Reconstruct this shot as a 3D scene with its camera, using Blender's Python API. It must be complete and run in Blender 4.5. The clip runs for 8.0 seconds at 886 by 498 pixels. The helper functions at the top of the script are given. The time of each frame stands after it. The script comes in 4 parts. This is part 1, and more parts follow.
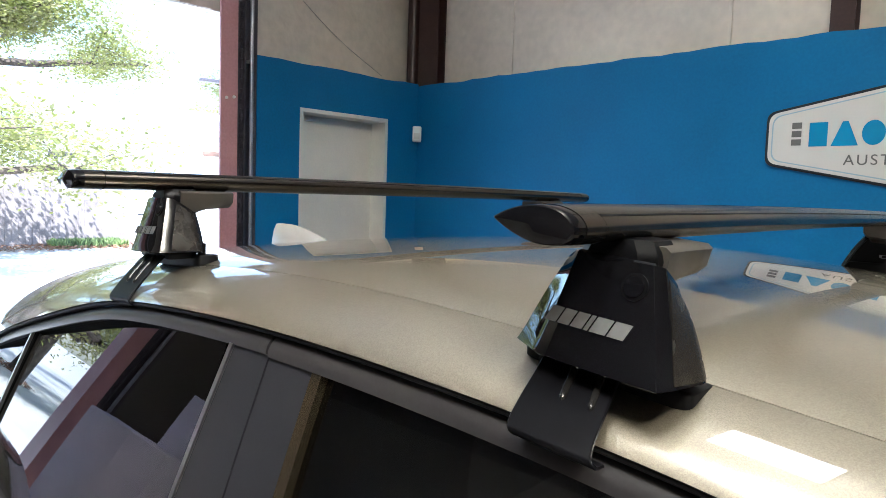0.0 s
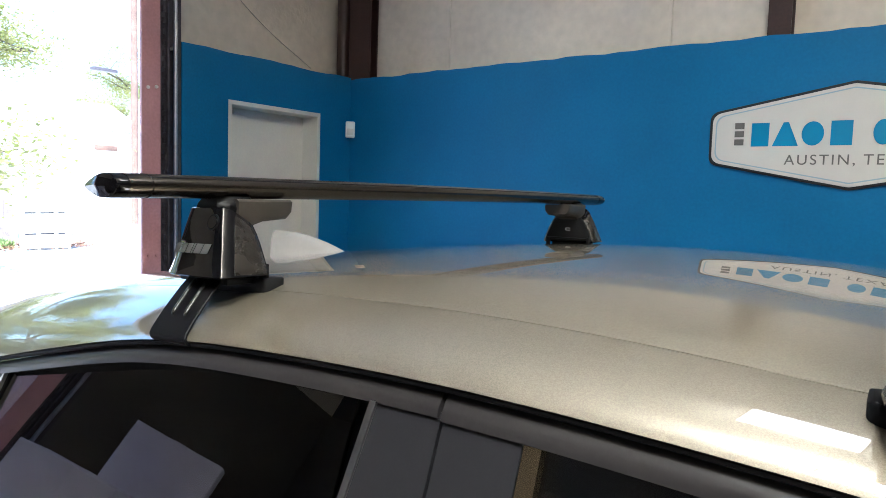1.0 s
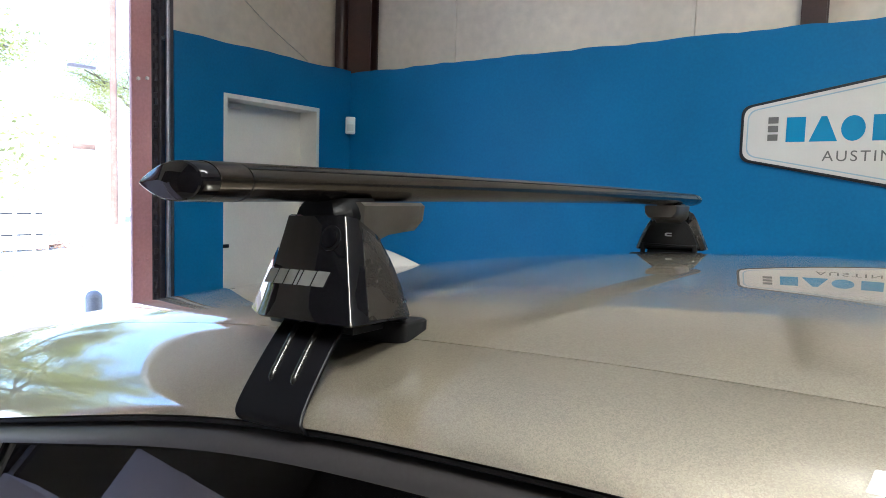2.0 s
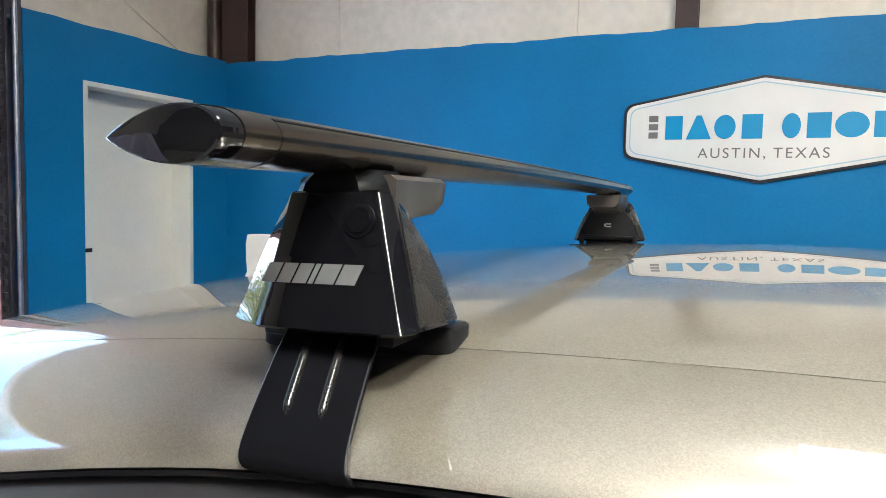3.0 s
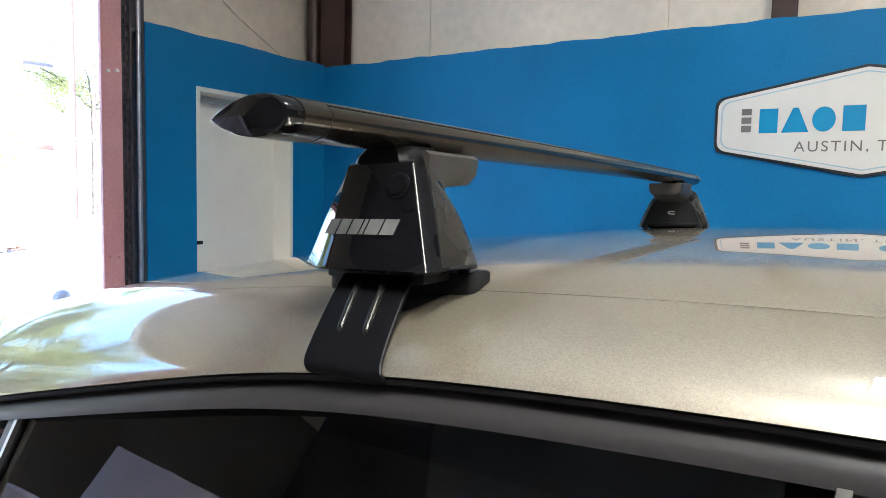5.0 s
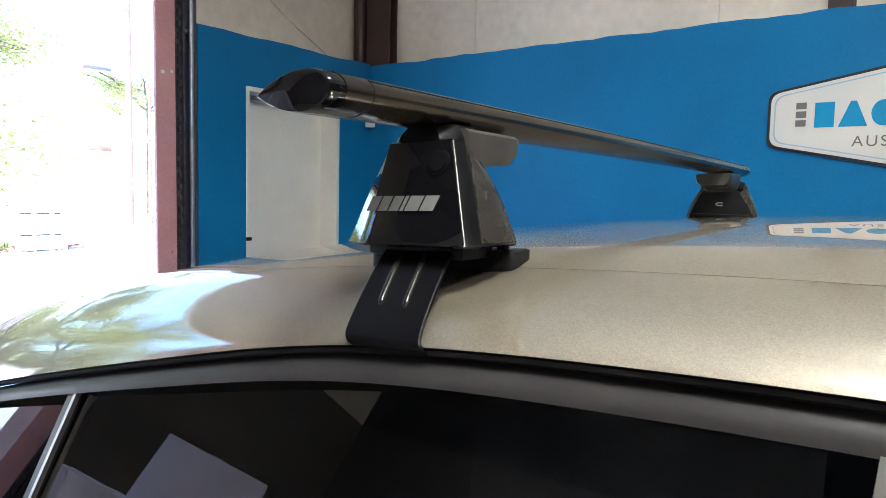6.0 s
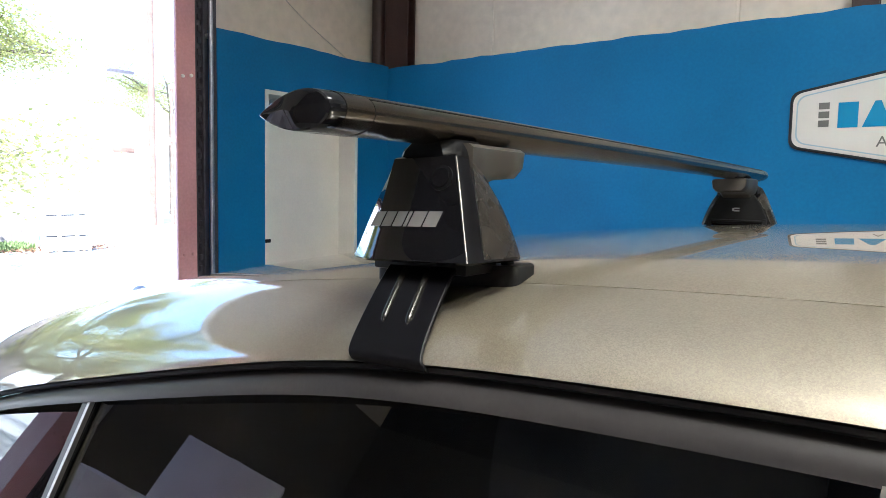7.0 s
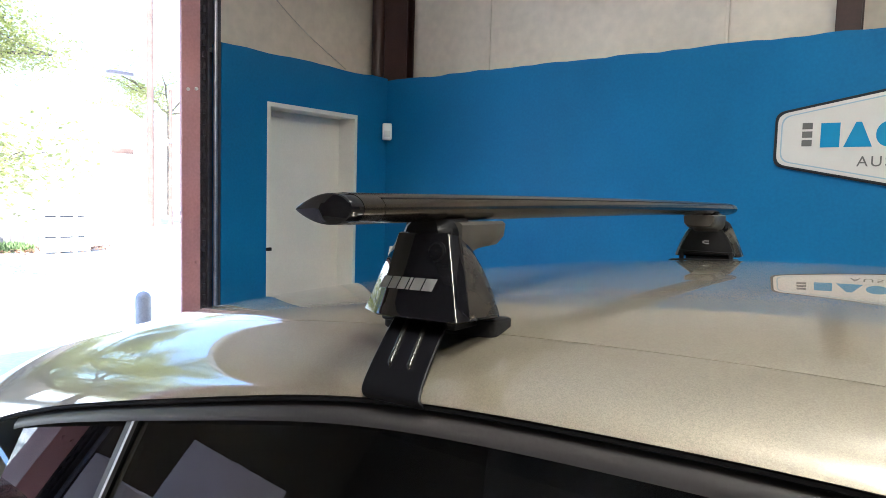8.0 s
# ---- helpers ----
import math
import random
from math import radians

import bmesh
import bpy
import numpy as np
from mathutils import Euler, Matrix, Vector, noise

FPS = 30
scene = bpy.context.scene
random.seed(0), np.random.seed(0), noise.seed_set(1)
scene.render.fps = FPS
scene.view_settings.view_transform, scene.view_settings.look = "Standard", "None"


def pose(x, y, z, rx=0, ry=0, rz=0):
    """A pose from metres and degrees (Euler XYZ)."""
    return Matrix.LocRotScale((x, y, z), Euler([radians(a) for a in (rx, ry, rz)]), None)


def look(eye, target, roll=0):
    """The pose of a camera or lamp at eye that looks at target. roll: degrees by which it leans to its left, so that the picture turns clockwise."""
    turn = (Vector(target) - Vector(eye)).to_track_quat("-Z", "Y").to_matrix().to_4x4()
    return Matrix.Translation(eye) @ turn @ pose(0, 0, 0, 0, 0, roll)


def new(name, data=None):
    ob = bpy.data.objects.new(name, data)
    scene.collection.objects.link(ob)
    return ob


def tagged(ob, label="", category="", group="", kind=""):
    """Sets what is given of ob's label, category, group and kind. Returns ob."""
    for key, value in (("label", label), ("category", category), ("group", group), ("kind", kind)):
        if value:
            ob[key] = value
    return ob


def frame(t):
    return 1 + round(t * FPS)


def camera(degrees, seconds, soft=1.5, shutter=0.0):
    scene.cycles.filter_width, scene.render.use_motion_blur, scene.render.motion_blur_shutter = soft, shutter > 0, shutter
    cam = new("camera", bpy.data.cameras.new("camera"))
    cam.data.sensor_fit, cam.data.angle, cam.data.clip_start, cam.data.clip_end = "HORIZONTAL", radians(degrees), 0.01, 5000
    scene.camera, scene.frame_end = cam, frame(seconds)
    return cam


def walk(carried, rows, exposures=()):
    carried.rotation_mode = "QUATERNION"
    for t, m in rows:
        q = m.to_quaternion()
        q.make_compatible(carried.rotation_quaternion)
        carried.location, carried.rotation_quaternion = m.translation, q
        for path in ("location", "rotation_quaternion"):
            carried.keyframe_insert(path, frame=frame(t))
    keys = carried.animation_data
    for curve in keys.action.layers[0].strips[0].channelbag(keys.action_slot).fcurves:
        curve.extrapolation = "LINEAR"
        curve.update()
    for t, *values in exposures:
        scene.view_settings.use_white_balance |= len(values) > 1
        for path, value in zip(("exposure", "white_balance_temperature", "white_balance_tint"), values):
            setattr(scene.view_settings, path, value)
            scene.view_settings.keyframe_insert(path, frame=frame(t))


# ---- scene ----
cam = camera(66.25, 8.0, soft=0.75)
# seconds, eye x, y, z, yaw, pitch, roll
ROWS = [
    (0.0, 0.000, 0.000, 1.495, 44.60, -4.48, -1.87),
    (0.5, -0.114, -0.062, 1.503, 37.76, -4.29, -2.07),
    (1.0, -0.297, -0.055, 1.502, 36.66, -4.55, -1.82),
    (1.2, -0.368, -0.033, 1.505, 36.50, -4.62, -1.77),
    (2.3, -0.673, 0.060, 1.489, 33.01, -4.54, -1.59),
    (2.5, -0.711, 0.069, 1.482, 29.93, -4.43, -1.56),
    (3.0, -0.759, 0.078, 1.477, 24.42, -4.32, -1.35),
    (3.5, -0.732, 0.040, 1.481, 22.64, -4.23, -1.32),
    (4.0, -0.669, -0.012, 1.474, 22.82, -4.30, -1.14),
    (4.5, -0.648, -0.010, 1.476, 28.50, -4.45, -1.35),
    (5.0, -0.671, 0.010, 1.457, 32.30, -4.55, -1.27),
    (6.5, -0.660, 0.005, 1.440, 37.17, -4.68, -1.16),
    (7.0, -0.655, 0.014, 1.452, 37.70, -4.67, -1.07),
    (7.5, -0.622, 0.000, 1.472, 37.73, -4.58, -1.39),
    (8.0, -0.581, -0.081, 1.514, 37.46, -4.49, -1.60),
]
EXPOSURES = [(t, e, k, 8) for t, e, k in ((0.0, 2.60, 5330), (1.0, 2.55, 5280), (2.5, 2.80, 5240), (3.0, 3.18, 5240), (3.5, 3.14, 5240), (4.0, 3.14, 5240), (5.0, 2.96, 5240), (6.5, 2.88, 5330), (8.0, 2.78, 5420))]
walk(cam, [(t, pose(x, y, z, 90 + p, r, w)) for t, x, y, z, w, p, r in ROWS], EXPOSURES)

# ---- world, sun, lamps ----
SUN_ELEV, SUN_AZ = radians(50), radians(312)  # compass of the sun: direction in the plan, from +x towards +y
world = bpy.data.worlds.new("sky")
scene.world = world
world.use_nodes = True
wn, wl = world.node_tree.nodes, world.node_tree.links
sky = wn.new("ShaderNodeTexSky")
sky.sky_type, sky.sun_disc = "NISHITA", False
sky.sun_elevation, sky.sun_rotation = SUN_ELEV, radians(90) - SUN_AZ
wn["Background"].inputs["Strength"].default_value = 0.15
wl.new(sky.outputs["Color"], wn["Background"].inputs["Color"])
sun = new("sun", bpy.data.lights.new("sun", "SUN"))
sun.data.energy, sun.data.angle, sun.data.color = 5.0, radians(0.55), (1.0, 0.95, 0.87)
SUN_DIR = Vector((math.cos(SUN_AZ) * math.cos(SUN_ELEV), math.sin(SUN_AZ) * math.cos(SUN_ELEV), math.sin(SUN_ELEV)))
sun.matrix_world = look(SUN_DIR * 30, (0, 0, 0))

CEIL = 4.2
LAMPS = [(-0.35, 1.30, 0.5), (0.10, -0.50, 10.0), (1.4, -0.9, 12.5)]  # panel lights hung under the ceiling, the last two unseen: x, y, watts
LAMP_COLOR = ((1.0, 0.91, 0.78), (1.0, 0.82, 0.58))
PANEL_X, PANEL_Y = 0.25, 0.31                    # half sizes of a panel light


def area_lamp(x, y, watts):
    ob = new("panel_light_lamp", bpy.data.lights.new("panel_light_lamp", "AREA"))
    ob.data.shape, ob.data.size, ob.data.size_y = "RECTANGLE", PANEL_X * 1.9, PANEL_Y * 1.9
    ob.data.energy, ob.data.color = watts, LAMP_COLOR[x > 1]
    ob.matrix_world = pose(x, y, CEIL - 0.42)
    # Added fill lamp without a fitting of its own: brightens the ceiling
    up = new("ceiling_fill_lamp", bpy.data.lights.new("ceiling_fill_lamp", "AREA"))
    up.data.shape, up.data.size, up.data.size_y = "RECTANGLE", PANEL_X * 1.8, PANEL_Y * 1.8
    up.data.energy, up.data.color = watts * 3.0, (1.0, 0.85, 0.64)
    up.matrix_world = pose(x, y, CEIL - 0.335, 180)


for lx, ly, lw in LAMPS:
    area_lamp(lx, ly, lw)


# ---- materials ----
def mat(name, color, rough=0.5, metal=0.0, var=0.08, scale=6.0, fine=120.0, bump=0.02, depth=0.002, coat=0.0, spec=0.5, rvar=0.1, tint=None):
    """A surface with a coarse and a fine variation of colour, gloss and relief."""
    m = bpy.data.materials.new(name)
    m.use_nodes = True
    n, l = m.node_tree.nodes, m.node_tree.links
    b = n["Principled BSDF"]
    tc = n.new("ShaderNodeTexCoord")
    big, small = n.new("ShaderNodeTexNoise"), n.new("ShaderNodeTexNoise")
    big.inputs["Scale"].default_value, big.inputs["Detail"].default_value = scale, 5
    small.inputs["Scale"].default_value, small.inputs["Detail"].default_value = fine, 3
    for t in (big, small):
        l.new(tc.outputs["Object"], t.inputs["Vector"])
    mix = n.new("ShaderNodeMix")
    mix.data_type = "FLOAT"
    mix.inputs["Factor"].default_value = 0.4
    l.new(big.outputs["Fac"], mix.inputs["A"])
    l.new(small.outputs["Fac"], mix.inputs["B"])
    ramp = n.new("ShaderNodeValToRGB")
    lo = [max(0.0, c * (1 - var * 2.2)) for c in color]
    hi = [min(1.0, c * (1 + var * 2.2)) for c in (tint or color)]
    ramp.color_ramp.elements[0].position, ramp.color_ramp.elements[1].position = 0.32, 0.68
    ramp.color_ramp.elements[0].color, ramp.color_ramp.elements[1].color = (*lo, 1), (*hi, 1)
    l.new(mix.outputs["Result"], ramp.inputs["Fac"])
    l.new(ramp.outputs["Color"], b.inputs["Base Color"])
    rr = n.new("ShaderNodeMapRange")
    rr.inputs["To Min"].default_value, rr.inputs["To Max"].default_value = max(0.0, rough * (1 - rvar)), min(1.0, rough * (1 + rvar))
    l.new(big.outputs["Fac"], rr.inputs["Value"])
    l.new(rr.outputs["Result"], b.inputs["Roughness"])
    b.inputs["Metallic"].default_value = metal
    b.inputs["Specular IOR Level"].default_value = spec
    b.inputs["Coat Weight"].default_value = coat
    b.inputs["Coat Roughness"].default_value = 0.03
    if bump:
        bp = n.new("ShaderNodeBump")
        bp.inputs["Strength"].default_value, bp.inputs["Distance"].default_value = bump, depth
        l.new(small.outputs["Fac"], bp.inputs["Height"])
        l.new(bp.outputs["Normal"], b.inputs["Normal"])
    return m


def paint_metallic(name, color):
    """Car paint: flakes under a clear coat."""
    m = mat(name, color, rough=0.52, metal=0.68, var=0.015, scale=2.0, fine=600, bump=0, coat=1.0, rvar=0.03)
    n, l = m.node_tree.nodes, m.node_tree.links
    b = n["Principled BSDF"]
    b.inputs["Coat Roughness"].default_value = 0.003
    b.inputs["Coat IOR"].default_value = 2.6
    tc = n.new("ShaderNodeTexCoord")
    v = n.new("ShaderNodeTexVoronoi")
    v.inputs["Scale"].default_value = 1500
    l.new(tc.outputs["Object"], v.inputs["Vector"])
    bp = n.new("ShaderNodeBump")
    bp.inputs["Strength"].default_value, bp.inputs["Distance"].default_value = 0.16, 0.0004
    l.new(v.outputs["Color"], bp.inputs["Height"])
    old = b.inputs["Base Color"].links[0].from_socket
    v2 = n.new("ShaderNodeTexVoronoi")
    v2.inputs["Scale"].default_value = 1400
    l.new(tc.outputs["Object"], v2.inputs["Vector"])
    spark = n.new("ShaderNodeMapRange")
    spark.inputs["To Min"].default_value, spark.inputs["To Max"].default_value = 0.84, 1.16
    sep = n.new("ShaderNodeSeparateColor")
    l.new(v2.outputs["Color"], sep.inputs["Color"])
    l.new(sep.outputs["Red"], spark.inputs["Value"])
    mul = n.new("ShaderNodeVectorMath")
    mul.operation = "SCALE"
    l.new(old, mul.inputs[0])
    l.new(spark.outputs["Result"], mul.inputs["Scale"])
    l.new(mul.outputs["Vector"], b.inputs["Base Color"])
    l.new(bp.outputs["Normal"], b.inputs["Normal"])
    return m


def see_through(m, color, share):
    """Lets a leaf glow when the sun stands behind it."""
    n, l = m.node_tree.nodes, m.node_tree.links
    tr, mx = n.new("ShaderNodeBsdfTranslucent"), n.new("ShaderNodeMixShader")
    tr.inputs["Color"].default_value = (*color, 1)
    mx.inputs["Fac"].default_value = share
    l.new(n["Principled BSDF"].outputs["BSDF"], mx.inputs[1])
    l.new(tr.outputs["BSDF"], mx.inputs[2])
    l.new(mx.outputs["Shader"], n["Material Output"].inputs["Surface"])


def glass(name, tint, ior=1.5):
    """A thin pane: a tinted see-through sheet with a mirror gloss."""
    m = bpy.data.materials.new(name)
    m.use_nodes = True
    n, l = m.node_tree.nodes, m.node_tree.links
    n.remove(n["Principled BSDF"])
    tr, gl, mx, fr = n.new("ShaderNodeBsdfTransparent"), n.new("ShaderNodeBsdfGlossy"), n.new("ShaderNodeMixShader"), n.new("ShaderNodeFresnel")
    tr.inputs["Color"].default_value = (*tint, 1)
    gl.inputs["Roughness"].default_value = 0.01
    fr.inputs["IOR"].default_value = ior
    l.new(fr.outputs["Fac"], mx.inputs["Fac"])
    l.new(tr.outputs["BSDF"], mx.inputs[1])
    l.new(gl.outputs["BSDF"], mx.inputs[2])
    l.new(mx.outputs["Shader"], n["Material Output"].inputs["Surface"])
    return m


def glow(name, color, strength):
    m = bpy.data.materials.new(name)
    m.use_nodes = True
    b = m.node_tree.nodes["Principled BSDF"]
    b.inputs["Base Color"].default_value = b.inputs["Emission Color"].default_value = (*color, 1)
    b.inputs["Emission Strength"].default_value = strength
    return m


M_PAINT = paint_metallic("champagne_silver_paint", (0.236, 0.211, 0.160))
M_SEAM = mat("grey_seam_sealer", (0.26, 0.24, 0.205), 0.5, 0, 0.05, bump=0)
M_FIN = mat("pearl_white_paint", (0.38, 0.37, 0.36), 0.3, 0.3, 0.02, coat=1.0, bump=0)
M_TRIM = mat("satin_dark_trim", (0.030, 0.028, 0.029), 0.40, 0.0, 0.06, fine=300, bump=0.03, depth=0.0005, spec=0.26)
M_PILLAR = mat("pillar_cover_film", (0.024, 0.024, 0.028), 0.38, 0.1, 0.05, fine=500, bump=0.05, depth=0.0004, spec=0.28)
M_RUBBER = mat("black_rubber", (0.009, 0.009, 0.0095), 0.5, 0, 0.1, fine=200, bump=0.05, depth=0.0006, spec=0.10)
M_CHROME = mat("brushed_bright_trim", (0.56, 0.44, 0.27), 0.25, 1.0, 0.05, fine=300, bump=0.02, depth=0.0003)
M_SILVER = mat("bright_silver_trim", (0.46, 0.45, 0.44), 0.36, 1.0, 0.04, fine=300, bump=0.02, depth=0.0003)
M_GLASS = glass("tinted_side_glass", (0.38, 0.38, 0.39), 1.85)
M_SCREEN = glass("windscreen_glass", (0.45, 0.5, 0.48), 1.5)
M_INTERIOR = mat("dark_cabin_cloth", (0.15, 0.135, 0.13), 0.85, 0, 0.1, fine=300, bump=0.2, depth=0.001)
M_SEAT = mat("grey_seat_fabric", (0.20, 0.20, 0.24), 0.85, 0, 0.06, fine=400, bump=0.3, depth=0.001)
M_STEEL = mat("bright_steel", (0.6, 0.6, 0.6), 0.2, 1.0, 0.03, bump=0)
M_GLOSS = mat("piano_black_plastic", (0.004, 0.004, 0.005), 0.03, 0, 0.05, scale=20, bump=0, coat=0.0, rvar=0.3)
M_TEX = mat("textured_black_plastic", (0.017, 0.0148, 0.0125), 0.27, 0.0, 0.10, scale=40, fine=700, bump=0.55, depth=0.0009, spec=0.5)
M_SATIN = mat("satin_black_plastic", (0.004, 0.004, 0.0045), 0.38, 0.0, 0.06, scale=30, fine=900, bump=0.05, depth=0.0004, spec=0.10)
M_ARM = mat("satin_grey_casting", (0.056, 0.050, 0.043), 0.32, 0.2, 0.06, scale=30, fine=900, bump=0.15, depth=0.0005)
M_BAR = mat("black_anodised_aluminium", (0.115, 0.100, 0.084), 0.22, 0.95, 0.04, scale=4, fine=900, bump=0.12, depth=0.0004)
M_STRAP = mat("black_powder_coat", (0.0035, 0.0035, 0.0045), 0.36, 0.0, 0.06, fine=800, bump=0.12, depth=0.0003, spec=0.10)
M_RIB = mat("lighter_powder_coat", (0.016, 0.015, 0.014), 0.20, 0.2, 0.06, fine=800, bump=0.05, depth=0.0003)
M_CARTON = mat("grey_cardboard", (0.60, 0.58, 0.76), 0.85, 0, 0.06, scale=5, fine=90, bump=0.1)
M_EMBLEM = mat("silver_grey_print", (0.30, 0.30, 0.30), 0.4, 0.2, 0.04, bump=0)
M_BLUE = mat("blue_wall_paint", (0.017, 0.137, 0.322), 0.5, 0, 0.045, scale=1.3, fine=60, bump=0.12, depth=0.003, spec=0.15, tint=(0.017, 0.151, 0.355))
M_CREAM = mat("cream_vinyl_insulation", (0.74, 0.66, 0.56), 0.55, 0, 0.06, scale=1.1, fine=14, bump=0.25, depth=0.02)
M_DARKWALL = mat("dark_partition_paint", (0.04, 0.038, 0.04), 0.9, 0, 0.12, scale=1.2, fine=40, bump=0.1)
M_BOARD = mat("brown_fibreboard", (0.10, 0.088, 0.080), 0.7, 0, 0.10, scale=1.5, fine=60, bump=0.1)
M_CUT = mat("cut_plasterboard_edge", (0.55, 0.52, 0.47), 0.9, 0, 0.15, scale=9, fine=90, bump=0.4)
M_WHITE = mat("white_door_paint", (0.74, 0.71, 0.64), 0.45, 0, 0.03, scale=2.2, fine=80, bump=0.05)
M_BROWN = mat("brown_primer_steel", (0.042, 0.018, 0.014), 0.45, 0.0, 0.14, scale=5, fine=70, bump=0.06)
M_RED = mat("red_oxide_steel", (0.50, 0.25, 0.265), 0.38, 0.0, 0.05, scale=2, fine=60, bump=0.06, tint=(0.54, 0.29, 0.30))
M_GALV = mat("galvanised_steel", (0.36, 0.36, 0.40), 0.38, 0.8, 0.12, scale=14, fine=120, bump=0.05)
M_DARKSTEEL = mat("dark_track_steel", (0.075, 0.066, 0.076), 0.5, 0.4, 0.15, scale=12, fine=120, bump=0.08)
M_FLOOR = mat("worn_concrete_floor", (0.30, 0.28, 0.26), 0.5, 0, 0.14, scale=1.6, fine=45, bump=0.15, depth=0.004)
M_DRIVE = mat("pale_concrete_drive", (0.56, 0.545, 0.52), 0.85, 0, 0.10, scale=0.6, fine=25, bump=0.3, depth=0.006)
M_CEIL = mat("white_roof_liner", (0.78, 0.76, 0.71), 0.6, 0, 0.05, scale=0.8, fine=10, bump=0.2, depth=0.02)
M_SIGNFACE = mat("white_sign_panel", (0.66, 0.63, 0.60), 0.35, 0, 0.012, scale=3, fine=100, bump=0)
M_SIGNBLUE = mat("bright_blue_lettering", (0.006, 0.23, 0.48), 0.4, 0, 0.02, bump=0)
M_SIGNLINE = mat("pale_blue_line", (0.34, 0.46, 0.55), 0.4, 0, 0.02, bump=0)
M_SIGNBLACK = mat("black_sign_edge", (0.012, 0.012, 0.014), 0.4, 0, 0.05, bump=0)
M_SIGNGREY = mat("dark_grey_lettering", (0.14, 0.13, 0.125), 0.45, 0, 0.04, bump=0)
M_FENCE = mat("weathered_fence_board", (0.21, 0.175, 0.165), 0.9, 0, 0.22, scale=3, fine=40, bump=0.4, depth=0.006)
M_BARK = mat("oak_bark", (0.085, 0.065, 0.05), 0.95, 0, 0.25, scale=6, fine=40, bump=0.8, depth=0.02)
M_LEAF = mat("oak_leaves", (0.095, 0.092, 0.045), 0.6, 0, 0.3, scale=1.2, fine=9, bump=0, tint=(0.20, 0.17, 0.10))
see_through(M_LEAF, (0.30, 0.34, 0.06), 0.45)
M_GRASS = mat("rough_grass", (0.13, 0.18, 0.06), 0.8, 0, 0.3, scale=2, fine=20, bump=0)
M_LITTER = mat("dead_leaf_litter", (0.20, 0.10, 0.055), 0.95, 0, 0.3, scale=3, fine=40, bump=0.5, depth=0.02)
M_SIDING = mat("white_house_siding", (0.72, 0.70, 0.66), 0.7, 0, 0.04, scale=1, fine=15, bump=0.05)
M_ROOFING = mat("pale_shingle_roof", (0.62, 0.60, 0.58), 0.9, 0, 0.12, scale=2, fine=30, bump=0.4, depth=0.01)
M_POLE = mat("creosoted_pole_wood", (0.13, 0.078, 0.058), 0.9, 0, 0.18, scale=4, fine=30, bump=0.4, depth=0.01)
M_BOLLARD = mat("grey_bollard_paint", (0.34, 0.35, 0.39), 0.45, 0, 0.08, scale=10, fine=80, bump=0.05)
M_TYRE = mat("tyre_rubber", (0.015, 0.015, 0.015), 0.8, 0, 0.1, bump=0.1)
M_RIM = mat("alloy_rim", (0.5, 0.5, 0.5), 0.3, 1.0, 0.03, bump=0)
M_LENS = mat("motion_sensor_white", (0.78, 0.77, 0.75), 0.35, 0, 0.02, bump=0)
M_TUBE = glow("light_diffuser", (1.0, 0.88, 0.70), 2.0)


# ---- mesh helpers ----
def bm_box(x0, y0, z0, x1, y1, z1, bevel=0.0, bm=None):
    bm = bm or bmesh.new()
    r = bmesh.ops.create_cube(bm, size=1.0, matrix=Matrix.Translation(((x0 + x1) / 2, (y0 + y1) / 2, (z0 + z1) / 2)) @ Matrix.Diagonal((x1 - x0, y1 - y0, z1 - z0, 1)))
    if bevel:
        bmesh.ops.bevel(bm, geom=list({e for v in r["verts"] for e in v.link_edges}), offset=bevel, segments=2, affect="EDGES", profile=0.5)
    return bm


def bm_cyl(a, b, r0, r1=None, seg=16, bm=None, cap=True):
    """A round bar from a to b."""
    bm = bm or bmesh.new()
    a, b = Vector(a), Vector(b)
    m = Matrix.Translation((a + b) / 2) @ (b - a).to_track_quat("Z", "Y").to_matrix().to_4x4()
    bmesh.ops.create_cone(bm, cap_ends=cap, segments=seg, radius1=r0, radius2=r0 if r1 is None else r1, depth=(b - a).length, matrix=m)
    return bm


def bm_loft(rings, closed=True, caps=True, bm=None):
    """Skin rings of equally many points."""
    bm = bm or bmesh.new()
    vs = [[bm.verts.new(p) for p in ring] for ring in rings]
    k = len(vs[0])
    for a, b in zip(vs, vs[1:]):
        for i in range(k if closed else k - 1):
            j = (i + 1) % k
            bm.faces.new((a[i], a[j], b[j], b[i]))
    if caps and closed:
        bm.faces.new(list(reversed(vs[0])))
        bm.faces.new(vs[-1])
    bmesh.ops.recalc_face_normals(bm, faces=bm.faces)
    return bm


def bm_plate(outline, axis, at, thick, bevel=0.0, bm=None):
    """A flat plate: outline in the plane across the axis ('y': x, z; 'x': y, z; 'z': x, y), from at to at + thick."""
    put = {"y": lambda u, v, w: (u, w, v), "x": lambda u, v, w: (w, u, v), "z": lambda u, v, w: (u, v, w)}[axis]
    bm = bm or bmesh.new()
    a = [bm.verts.new(put(u, v, at)) for u, v in outline]
    b = [bm.verts.new(put(u, v, at + thick)) for u, v in outline]
    k = len(outline)
    bm.faces.new(a)
    bm.faces.new(list(reversed(b)))
    for i in range(k):
        j = (i + 1) % k
        bm.faces.new((a[i], b[i], b[j], a[j]))
    bmesh.ops.recalc_face_normals(bm, faces=bm.faces)
    if bevel:
        bmesh.ops.bevel(bm, geom=list(bm.edges), offset=bevel, segments=2, affect="EDGES", profile=0.5)
    return bm


